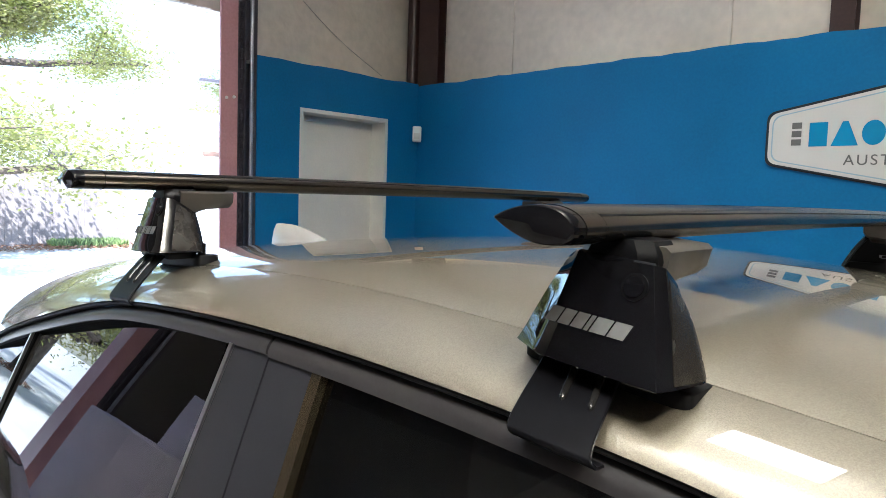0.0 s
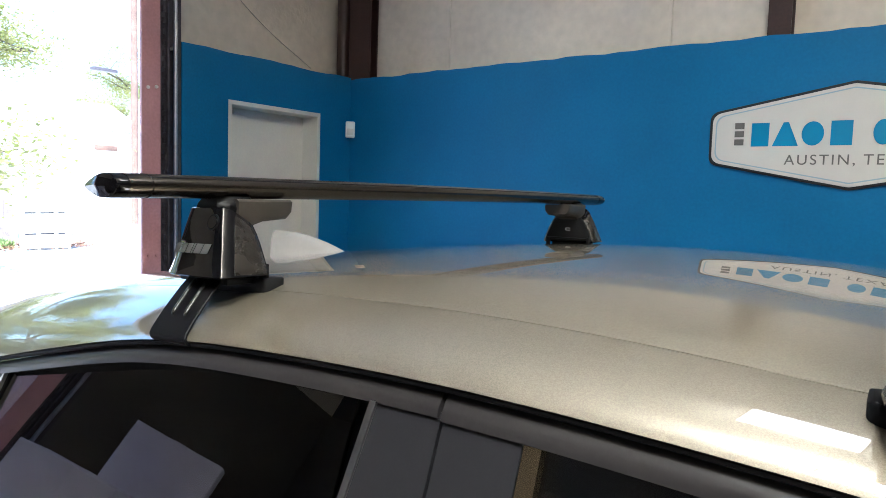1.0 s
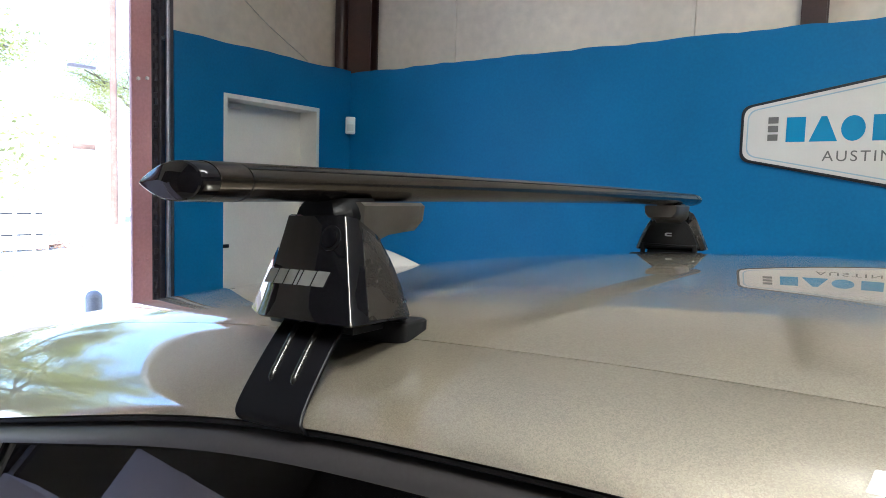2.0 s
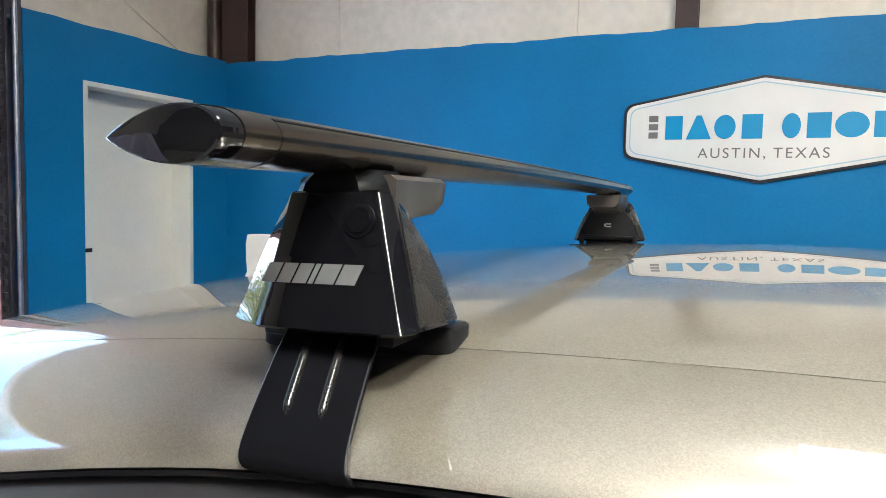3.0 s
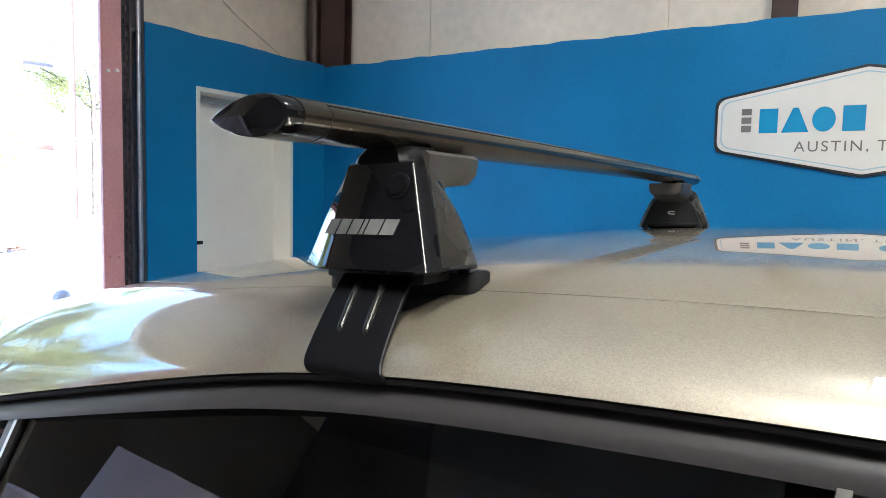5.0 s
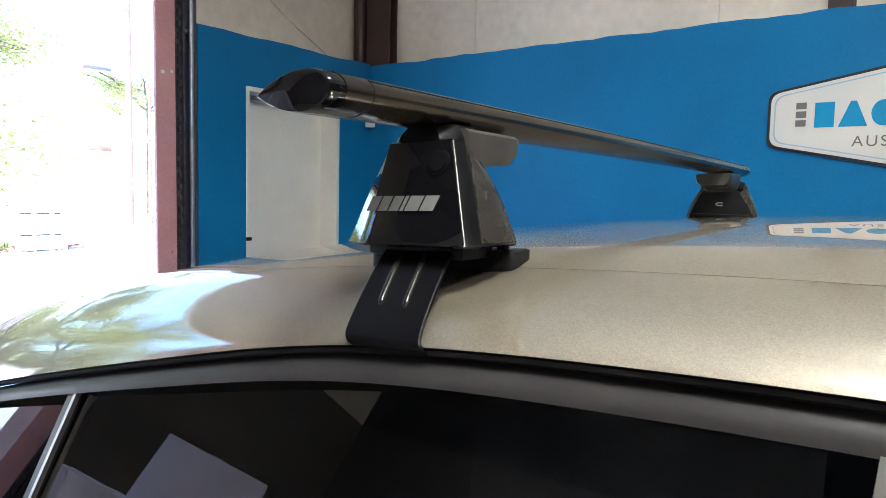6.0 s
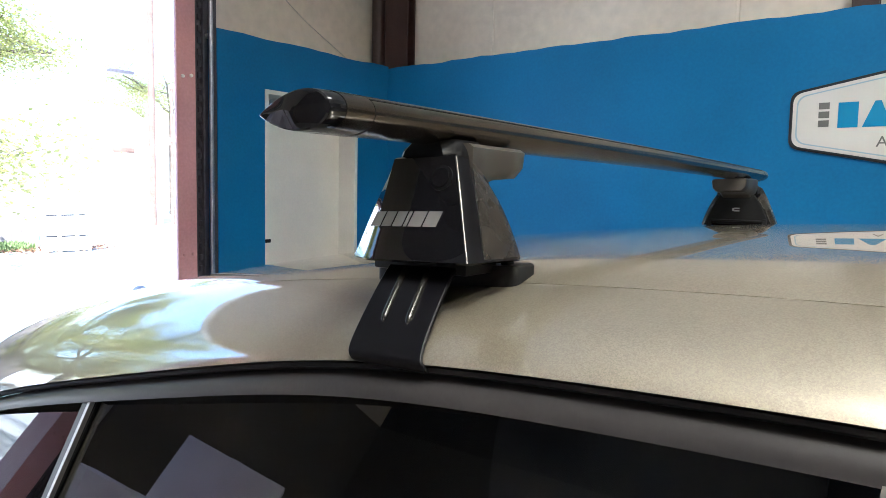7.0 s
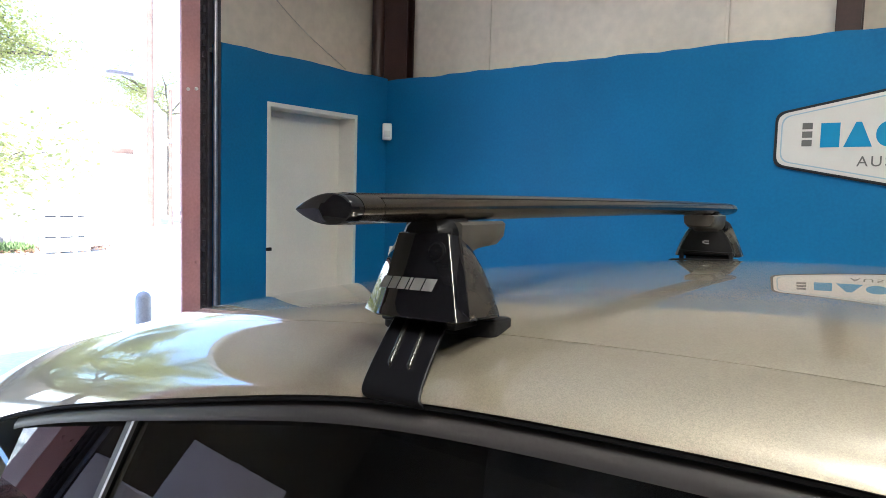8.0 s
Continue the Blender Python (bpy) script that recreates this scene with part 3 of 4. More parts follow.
part("lower_body", bm_loft(rings), M_PAINT, car, "champagne silver lower body", angle=50)
part("cabin_floor", bm_box(-1.75, YC - 0.66, 0.965, 0.75, YC + 0.66, 0.985, 0.01), M_INTERIOR, car, "dark cabin lining")

for wx_, side in ((-1.78, -1), (-1.78, 1), (1.06, -1), (1.06, 1)):
    y = YC + side * 0.83
    prof = [(0.20, -0.10), (0.30, -0.11), (0.335, -0.09), (0.34, 0.0), (0.335, 0.09), (0.30, 0.11), (0.20, 0.10)]
    rings = [[(wx_ + r * math.cos(a), y + d, 0.34 + r * math.sin(a)) for r, d in prof] for a in [2 * math.pi * k / 32 for k in range(33)]]
    wheel = part("wheel", bm_loft(rings, closed=False, caps=False), M_TYRE, car, "black tyre on an alloy wheel")
    part("rim", bm_cyl((wx_, y - 0.095, 0.34), (wx_, y + 0.095, 0.34), 0.205, seg=28), M_RIM, wheel, "alloy rim")


# doors: frame, glass, pillar covers
def band(xs, z0, z1, s, out0, out1, thick=0.008, taper=None):
    """A strip that follows the rail, from z0 to z1 below it."""
    rows = []
    for x in xs:
        zr = z_rail(x)
        ring = []
        for k in range(7):
            t = k / 6
            z = zr - z0 - (z1 - z0) * t
            ring.append((x, glass_line(x, z, s, out0 + (out1 - out0) * t + 0.003 * math.sin(math.pi * t)), z))
        for k in (6, 3, 0):
            t = k / 6
            z = zr - z0 - (z1 - z0) * t
            ring.append((x, glass_line(x, z, s, -thick), z))
        rows.append(ring)
    return bm_loft(rows)


def flank(poly, s, out, thick, n=10, cap=True):
    """A panel on the flank: poly gives (front x, rear x, z) for rows from top to bottom."""
    rows = []
    for (x0, x1, z) in poly:
        pts = [x0 + (x1 - x0) * i / n for i in range(n + 1)]
        rows.append([(x, glass_line(x, z, s, out), z) for x in pts] + [(x, glass_line(x, z, s, out - thick), z) for x in reversed(pts)])
    return bm_loft(rows)


def top_of(x, d=0.025):
    return z_rail(x) - d


def pane(x0, x1, s, out, z_low=0.93, n=26, m=8, d=0.022, lean0=0.0, lean1=0.0, turn=0.0):
    """A window pane below the frame; its ends lean by the given metres per metre of height."""
    rows = []
    for i in range(n + 1):
        t = i / n
        row = []
        for j in range(m + 1):
            u = j / m
            xt = x0 + (x1 - x0) * t
            zt = top_of(xt, d)
            z = zt + (z_low - zt) * u
            x = xt + (lean0 * (1 - t) + lean1 * t) * (zt - z)
            flat = glass_line(x0, z, s, out) + (glass_line(x1, z, s, out) - glass_line(x0, z, s, out)) * (x - x0) / (x1 - x0)
            row.append((x, flat * 0.85 + 0.15 * glass_line(min(max(x, -2.4), 1.1), z, s, out) + s * turn * (t - 0.8), z))
        rows.append(row)
    return skin(rows, 0.004)


for s in (-1, 1):
    rear_door = part("rear_door", band([-1.82 + 1.210 * i / 40 for i in range(41)], 0.0082, 0.0265, s, 0.004, 0.007, 0.02), M_TRIM, car, "satin dark rear door frame")
    part("door_glass", pane(-0.70, -1.397, s, -0.004, lean0=0.0, lean1=-0.22), M_GLASS, rear_door, "dark tinted rear door glass", angle=60)
    part("quarter_glass", pane(-1.414, -1.78, s, -0.004, lean0=-0.22, lean1=-0.25, turn=0.034), M_GLASS, rear_door, "small tinted quarter glass", angle=60)
    part("divider_bar", flank([(-1.394 - 0.22 * d, -1.416 - 0.22 * d, top_of(-1.40) - d) for d in (0.0, 0.1, 0.2, 0.30)], s, 0.003, 0.012, 4), M_PILLAR, rear_door, "satin divider bar")
    part("divider_chrome", flank([(-1.392 - 0.22 * d, -1.398 - 0.22 * d, top_of(-1.40) - d) for d in (0.0, 0.1, 0.2, 0.30)], s, 0.006, 0.006, 2), M_SILVER, rear_door, "bright edge of the divider")
    part("pillar_cover", flank([(-0.6085, -0.672 - 0.10 * d, 1.330 - d) for d in (0.0, 0.09, 0.18, 0.27, 0.38)], s, 0.004, 0.012, 6), M_PILLAR, rear_door, "satin dark pillar cover")
    part("pillar_edge", flank([(-0.672 - 0.10 * d, -0.6785 - 0.10 * d, 1.330 - d) for d in (0.0, 0.09, 0.18, 0.27, 0.38)], s, 0.0075, 0.010, 2), M_SILVER, rear_door, "thin bright pillar edge")
    front_door = part("front_door", band([-0.606 + 1.25 * i / 40 for i in range(41)], 0.0082, 0.0285, s, 0.004, 0.007, 0.02), M_TRIM, car, "satin dark front door frame")
    part("door_glass", pane(-0.52, 0.62, s, -0.004, lean0=0.0, lean1=0.0), M_GLASS, front_door, "dark tinted front door glass", angle=60)
    part("pillar_cover", flank([(-0.536, -0.6055, 1.328 - d) for d in (0.0, 0.09, 0.18, 0.27, 0.38)], s, 0.004, 0.012, 6), M_PILLAR, front_door, "satin dark pillar cover")
    part("pillar_strip", flank([(-0.520, -0.534, 1.326 - d) for d in (0.0, 0.09, 0.18, 0.27, 0.38)], s, 0.006, 0.010, 3), M_CHROME, front_door, "warm bright strip along the pillar")
    part("pillar_gap", flank([(-0.602, -0.614, 1.345 - d) for d in (0.0, 0.09, 0.18, 0.27, 0.40)], s, -0.006, 0.01, 2), M_RUBBER, car, "black gap between the doors")

# shark fin
fin_rings = []
for i in range(15):
    t = i / 14
    x = -1.418 + 0.180 * t
    zb = z_mid(x) - 0.002
    h = 0.060 * (1 - t ** 1.6) + 0.002
    w = 0.030 * math.sqrt(max(0.0, 1 - (t * 0.98) ** 2)) + 0.002
    fin_rings.append([(x - 0.024 * k * (1 - t), YC + sd * w * (1 - k) ** 0.62 * (1.0 if k else 1.25), zb + h * k) for sd, k in ((-1, 0), (-1, 0.12), (-1, 0.4), (-1, 0.75), (-1, 0.98), (1, 0.98), (1, 0.75), (1, 0.4), (1, 0.12), (1, 0))])
part("shark_fin_antenna", bm_loft(fin_rings), M_FIN, car, "pearl white shark fin aerial", angle=50)

# rear seat and head restraints
b = bm_box(-1.62, YC - 0.60, 0.96, -1.42, YC + 0.60, 1.03, 0.03)
rear_seat = part("rear_seat", b, M_INTERIOR, car, "dark rear seat back")
for hy in (0.54, 1.30):
    for dy in (0.0, 0.085):
        part("headrest_post", bm_cyl((-1.46, hy - 0.04 + dy, 1.02), (-1.46, hy - 0.04 + dy, 1.12), 0.006, seg=12), M_STEEL, rear_seat, "bright steel headrest post")
        part("post_collar", bm_cyl((-1.46, hy - 0.04 + dy, 1.025), (-1.46, hy - 0.04 + dy, 1.04), 0.016, 0.011, seg=16), M_INTERIOR, rear_seat)
for hx, hy in ((-1.47, 0.95),):
    b = bm_box(hx - 0.06, hy - 0.13, 1.02, hx + 0.05, hy + 0.13, 1.12, 0.03)
    part("headrest", b, M_SEAT, rear_seat, "grey fabric headrest")
for hy in (0.56, 1.28):
    fs = part("front_seat", bm_box(-0.50, hy - 0.22, 0.96, -0.36, hy + 0.22, 1.06, 0.04), M_INTERIOR, car, "dark front seat back")
    part("headrest", bm_box(-0.50, hy - 0.12, 1.05, -0.40, hy + 0.12, 1.20, 0.035), M_INTERIOR, fs)


# ---- roof rack ----
def airfoil(n=22, chord=0.066, thick=0.0268, k=1.0):
    """The bar's leaf-shaped section: pointed to the rear, round to the front; (x, z) about its middle."""
    top = []
    for i in range(n + 1):
        t = 0.5 - 0.5 * math.cos(math.pi * i / n)
        if t < 0.62:
            h = math.sin(math.pi / 2 * t / 0.62) ** 0.85
        else:
            h = math.sqrt(max(0.0, 1 - ((t - 0.62) / 0.38) ** 2.2))
        top.append((chord * (t - 0.5), 0.5 * thick * h))
    low = [(x, -z * 0.95) for x, z in reversed(top[1:-1])]
    return [(x * k, z * k) for x, z in top + low]


def bar_top(u, chord=0.066, thick=0.0268):
    """Height of the bar's upper face over its middle."""
    t = u / chord + 0.5
    h = math.sin(math.pi / 2 * t / 0.62) ** 0.85 if t < 0.62 else math.sqrt(max(0.0, 1 - ((t - 0.62) / 0.38) ** 2.2))
    return 0.5 * thick * h


def crossbar(x, y0, y1, zbar, bow, tilt):
    """A bar with end caps on two towers."""
    def section(k=1.0):
        return [(u, v + tilt * u) for u, v in airfoil(k=k)]

    rack = thing("roof_rack_crossbar", (x, YC, zbar - 0.1), "black aerodynamic crossbar clamped to the car roof", "roof rack", "crossbars on the car roof")
    mid, span = (y0 + y1) / 2, (y1 - y0) / 2

    def zb(y):
        return zbar + bow * (1 - ((y - mid) / span) ** 2)

    ys = [y0 + 0.040 + (y1 - y0 - 0.080) * i / 40 for i in range(41)]
    part("bar", bm_loft([[(x + u, y, zb(y) + v) for u, v in section()] for y in ys]), M_BAR, rack, "satin black aluminium bar", angle=50)
    for u in (-0.002, 0.0272):
        h = bar_top(u)
        slope = (bar_top(u + 0.0008) - bar_top(u - 0.0008)) / 0.0016
        ln = math.hypot(1.0, slope)
        ring = [(u + (a - slope * c) / ln, h + (slope * a + c) / ln) for a, c in ((-0.0008, -0.0006), (0.0008, -0.0006), (0.0008, 0.0003), (-0.0008, 0.0003))]
        gro = [[(x + p, y, zb(y) + q + tilt * p) for p, q in ring] for y in ys]
        part("groove_strip", bm_loft(gro), M_RUBBER, rack, "thin black line along the bar's groove")
    for s, ye in ((-1, y0), (1, y1)):
        cy = [ye - s * 0.0388, ye - s * 0.014]
        cap = part("end_collar", bm_loft([[(x + u, y, zb(y) + v) for u, v in section(1.012)] for y in cy]), M_BAR, rack, "textured black end collar", angle=50)
        part("seam_ring", bm_loft([[(x + u, ye - s * d, zb(ye) + v) for u, v in section(0.985)] for d in (0.036, 0.042)]), M_RUBBER, cap, "dark joint beside the collar", angle=50)
        rings = []
        for t in (0.0, 0.35, 0.62, 0.82, 0.93):
            k = 1.0 - 0.05 * t ** 4
            rings.append([(x + u * k, ye - s * 0.014 * (1 - t), zb(ye) + v * k) for u, v in section()])
        rings.append([(x + u * 0.92, ye - s * 0.0002, zb(ye) + v * 0.90) for u, v in section()])
        plug = bm_loft(rings, caps=False)
        # folded facets across its face
        rim = [(x + u * 0.92, ye - s * 0.0002, zb(ye) + v * 0.90) for u, v in section()]
        rv = [plug.verts.new(p) for p in rim]
        hub = [plug.verts.new((x + u, ye + s * d, zb(ye) + v)) for u, v, d in ((-0.005, 0.0008, 0.0032), (0.006, -0.0010, 0.0042))]
        n = len(rv)
        for i in range(n):
            a, c = rv[i], rv[(i + 1) % n]
            ha = hub[0] if rim[i][0] < x - 0.001 else hub[1]
            hc = hub[0] if rim[(i + 1) % n][0] < x - 0.001 else hub[1]
            plug.faces.new((a, c, ha) if ha is hc else (a, c, hc, ha))
        bmesh.ops.recalc_face_normals(plug, faces=plug.faces)
        part("end_plug", plug, M_GLOSS, cap, "gloss black end plug", angle=14)
    return rack


def cover_ring(q, grow=0.0):
    """Plan of the cover at the share q of its height: along the car, inwards from the outer face."""
    fr, yf = 0.0580 - 0.0245 * q, -0.0150 + 0.0225 * q
    ch, yc = fr + 0.0040, -0.0020 + 0.0210 * q
    fl = max(0.0305 + 0.0370 * (1 - q) ** 0.58, ch + 0.001)
    right = [(fr * 0.55, yf - 0.0008), (fr - 0.0016, yf), (fr - 0.0006, yf + 0.0004), (fr + 0.0002, yf + 0.0014), (ch - 0.0006, yc - 0.002), (ch, yc), (fl, 0.0350), (fl * 0.985, 0.0425), (fl * 0.90, 0.0470)]
    cl = 0.0350 - 0.0105 * q       # the rear corner is cut back further
    left = [(-cl * 0.55, yf - 0.0006), (-cl, yf + 0.0008), (-cl - 0.25 * (ch - cl + 0.003), yf + 0.0055), (-cl - 0.6 * (ch - cl + 0.003), yf + 0.0119), (-ch - 0.003, yc + 0.0062), (-fl, 0.0350), (-fl * 0.985, 0.0425), (-fl * 0.90, 0.0470)]
    ring = right + list(reversed(left))
    return [(u * (1 + grow), v - grow * 0.05) for u, v in ring]


def tower(rack, x, yb, s, z0, tilt):
    """A clamp tower: yb is the plane of its outer face, z0 its foot, s the side of the car."""
    flip = 1 if s < 0 else -1     # the far towers are turned half round

    def at(u, v, z):
        return (x + flip * u - tilt * z, yb - s * v, z0 + z + tilt * flip * u)

    # neck under the bar
    rings = []
    for z, w, v0, v1 in ((0.070, 0.027, 0.014, 0.046), (0.0895, 0.0295, 0.011, 0.055), (0.0955, 0.0275, 0.012, 0.060), (0.1030, 0.0220, 0.016, 0.060)):
        rings.append([at(u, v, z) for u, v in ((-w + 0.010, v0), (w - 0.010, v0), (w, v0 + 0.010), (w, v1 - 0.006), (w - 0.006, v1), (-w + 0.006, v1), (-w, v1 - 0.006), (-w, v0 + 0.010))])
    foot = part("tower", bm_loft(rings), M_SATIN, rack, "black clamp tower", angle=35)
    # inward arm that cradles the bar
    arm = []
    for v, low, w in ((0.030, 0.044, 0.0335), (0.040, 0.041, 0.0335), (0.050, 0.0355, 0.033), (0.060, 0.0300, 0.0325), (0.072, 0.0265, 0.0325), (0.092, 0.0250, 0.032), (0.109, 0.0240, 0.0315), (0.1140, 0.0215, 0.0300)):
        arm.append([at(u, v, 0.1000 + z) for u, z in ((-w, -0.002), (-w + 0.003, 0.0), (w - 0.004, 0.0), (w, -0.003), (w - 0.002, -low * 0.7), (w - 0.009, -low), (-w + 0.009, -low), (-w + 0.002, -low * 0.7))])
    part("arm", bm_loft(arm), M_ARM, foot, "satin arm under the bar", angle=40)
    # gloss cover
    rings = []
    for q in (0.0, 0.02, 0.06, 0.16, 0.28, 0.40, 0.52, 0.64, 0.76, 0.87, 0.96, 0.985, 1.0):
        lift = {0.0: -0.03, 0.02: 0.012, 0.06: 0.005, 1.0: -0.04}.get(q, 0.0)
        rings.append([at(u, v, 0.0125 + 0.0780 * q - max(0.0, v - 0.014) * 0.62 * q) for u, v in cover_ring(q, lift)])
    part("cover", bm_loft(rings), M_GLOSS, foot, "gloss black tapered cover", angle=30)
    # textured flanks, a little proud of the cover
    for sd in (-1, 1):
        rows = []
        for q in (0.03, 0.05, 0.14, 0.26, 0.38, 0.50, 0.62, 0.74, 0.85, 0.93):
            rg = cover_ring(q)
            (uc, vc), (uf, vf), (ub, vb), (ue, ve) = (rg[5:9] if sd > 0 else [(-u, v) for u, v in (rg[12], rg[11], rg[10], rg[9])])
            k = 0.0011 if 0.03 < q < 0.93 else 0.0
            n = 6
            line = [(uc + (uf - uc) * i / n + k, vc + 0.002 + (vf - vc - 0.002) * i / n) for i in range(n + 1)] + [(ub + k, vb), (ue, ve + k)]
            inner = [(ue - 0.004, ve - 0.003), (uc - 0.003, vc + 0.003)]
            rows.append([at(sd * u, v, 0.0125 + 0.0780 * q - max(0.0, v - 0.014) * 0.62 * q) for u, v in line + inner])
        part("flank_panel", bm_loft(rows), M_TEX, foot, "textured black flank", angle=40)
    # inner face: plate, arch and a small pale emblem
    rows = []
    for z, w in ((0.016, 0.060), (0.030, 0.0545), (0.048, 0.0465), (0.060, 0.040), (0.070, 0.033)):
        rows.append([at(u, v, z) for u, v in ((-w, 0.044), (w, 0.044), (w - 0.003, 0.052), (-w + 0.003, 0.052))])
    part("inner_plate", bm_loft(rows), M_RUBBER, foot, "matt black inner plate", angle=30)
    b = bmesh.new()
    for u0, u1, za, zb_ in ((-0.054, -0.047, 0.000, 0.024), (0.047, 0.054, 0.000, 0.024), (-0.054, 0.054, 0.018, 0.025)):
        p, r = at(u0, 0.046, za), at(u1, 0.056, zb_)
        bm_box(min(p[0], r[0]), min(p[1], r[1]), p[2], max(p[0], r[0]), max(p[1], r[1]), r[2], 0.001, bm=b)
    part("inner_arch", b, M_RUBBER, foot, "black arch over the pad")
    b = bmesh.new()
    for u0, u1, za, zb_ in ((-0.004, 0.006, 0.0395, 0.0412), (-0.004, 0.006, 0.0445, 0.0462), (-0.007, -0.0035, 0.0405, 0.0455)):
        p, r = at(-u0, 0.0515, za), at(-u1, 0.0530, zb_)
        bm_box(min(p[0], r[0]), min(p[1], r[1]), p[2], max(p[0], r[0]), max(p[1], r[1]), r[2], bm=b)
    part("inner_emblem", b, M_EMBLEM, foot, "small pale emblem", smooth=False)

    # trade name as slanted blocks on the cover's face
    def face(u, z, out=0.0009):
        q = (z - 0.0125) / 0.0780
        return Vector(at(u, -0.0150 + 0.0225 * q - 0.0008 - out, z))
    edges = (-0.0325, -0.0220, -0.0115, -0.0010, 0.0035, 0.0170, 0.0305)
    for u0, u1 in zip(edges, edges[1:]):
        b = bmesh.new()
        e = 0.0022
        b.faces.new([b.verts.new(face(*p)) for p in ((u0 - e, 0.0385), (u1 - 0.0012 - e, 0.0385), (u1 - 0.0012 + e, 0.0495), (u0 + e, 0.0495))])
        bmesh.ops.solidify(b, geom=list(b.faces), thickness=0.0006)
        part("name_block", b, M_EMBLEM, foot, "silver grey block of the trade name", smooth=False)
    # lock plug in its round recess
    c = face(0.0245, 0.0735, 0.0)
    nrm = Vector((0, s * 0.96, 0.28)).normalized()
    part("lock_ring", bm_cyl(c - nrm * 0.004, c + nrm * 0.0007, 0.0100, 0.0096, 28), M_SATIN, foot, "matt ring round the lock")
    part("lock_plug", bm_cyl(c - nrm * 0.004, c + nrm * 0.0018, 0.0084, 0.0072, 28), M_GLOSS, foot, "round gloss lock plug")
    return foot


def roof_height(x, y):
    """Height of the painted roof at a place of the plan."""
    d, zs = seam(x)
    a = abs(y - YC)
    if a <= d:
        return z_mid(x) - (z_mid(x) - zs) * crown(a / d)
    q = min(1.0, (a - d) / (half(x) - d))
    return z_rail(x) + (zs - z_rail(x)) * fall(q)


def pad(foot, x, yb, s, z0, slope):
    """The rubber foot between tower and roof."""
    n = 40
    v0, dv = (0.056, 0.0170) if slope > 0 else (0.049, 0.0240)
    plan = []
    for i in range(n):
        a = 2 * math.pi * i / n
        c, d = math.cos(a), math.sin(a)
        plan.append((-0.0045 + 0.0690 * math.copysign(abs(c) ** 0.22, c), v0 + dv * math.copysign(abs(d) ** 0.26, d)))
    rings = []
    for grow, lo in ((0.97, 0.0), (1.0, 0.1), (1.0, 0.85), (0.965, 1.0)):
        ring = []
        for u, v in plan:
            y = yb - s * v
            z_low = min(max(roof_height(x + u, y) - 0.001, z0 - 0.010 + (slope - 0.02) * u), z0 + 0.004 + min(0.0, slope) * u)
            z_top = z0 + 0.0072 + slope * u
            ring.append((x + u * grow, yb - s * (v0 + (v - v0) * grow), z_low + (z_top - z_low) * lo))
        rings.append(ring)
    part("rubber_pad", bm_loft(rings), M_RUBBER, foot, "black rubber base pad", angle=50)
    p, r = (x - 0.044, yb - s * 0.004, z0 + 0.004), (x + 0.044, yb - s * 0.046, z0 + 0.0145)
    part("base_plate", bm_box(p[0], min(p[1], r[1]), p[2], r[0], max(p[1], r[1]), r[2], 0.002), M_RUBBER, foot, "dark base of the tower")


def strap(foot, x, yb, s, z0, tilt):
    """The clamp plate from the tower over the rail, with two pressed ribs."""
    k = (z0 - z_rail(x)) / 0.055
    line = [(0.012, 0.012), (0.001, 0.0040), (-0.010, -0.0060), (-0.020, -0.0160), (-0.030, -0.0265), (-0.039, -0.0365), (-0.0450, -0.0430), (-0.0488, -0.0478), (-0.0500, -0.0505), (-0.0490, -0.0535), (-0.0460, -0.0555), (-0.0390, -0.0560)]
    line = [(v, z if z > 0 else z * k) for v, z in line]
    fv, fz = spline(range(len(line)), [p[0] for p in line]), spline(range(len(line)), [p[1] for p in line])

    def at(u, t, out):
        dv, dz = fv(t + 0.05) - fv(t - 0.05), fz(t + 0.05) - fz(t - 0.05)
        ln = math.hypot(dv, dz)
        return (x + u, yb - s * (fv(t) + out * dz / ln), z0 + fz(t) - out * dv / ln + tilt * u)

    rows = []
    n = 36
    for i in range(n + 1):
        t = (len(line) - 1) * i / n
        f = min(1.0, t / 9)
        c, hw = 0.0025 + 0.0145 * f, 0.0310 + 0.0020 * f
        w0, w1 = c - hw, c + hw
        if t > 9.0:
            w0 += (t - 9.0) * 0.006
        us = [w0, w0 + 0.0008] + [w0 + (w1 - w0) * j / 8 for j in range(1, 8)] + [w1 - 0.0008, w1]
        rows.append([at(u, t, 0.0012 if u in (us[0], us[-1]) else 0.0018) for u in us] + [at(u, t, -0.0008) for u in reversed(us)])
    part("clamp_strap", bm_loft(rows), M_STRAP, foot, "black powder-coated clamp strap", angle=35)
    t0, t1, du = (0.9, 4.35, 0.0) if tilt > 0 else (0.2, 3.2, 0.007)
    for uc in (-0.0005 + du, 0.0215 + du):
        rows = []
        for i in range(19):
            t = t0 + (t1 - t0) * i / 18
            e = 1.0 if i < 17 else (0.8 if i == 17 else 0.25)
            rows.append([at(uc - 0.0022 * (t1 - t) + 0.0030 * e * math.cos(a), t, 0.0015 + 0.0030 * e * math.sin(a)) for a in [math.pi * j / 8 for j in range(9)]])
        part("pressed_rib", bm_loft(rows), M_RIB, foot, "raised pressed rib, lighter and glossier than the strap", angle=60)


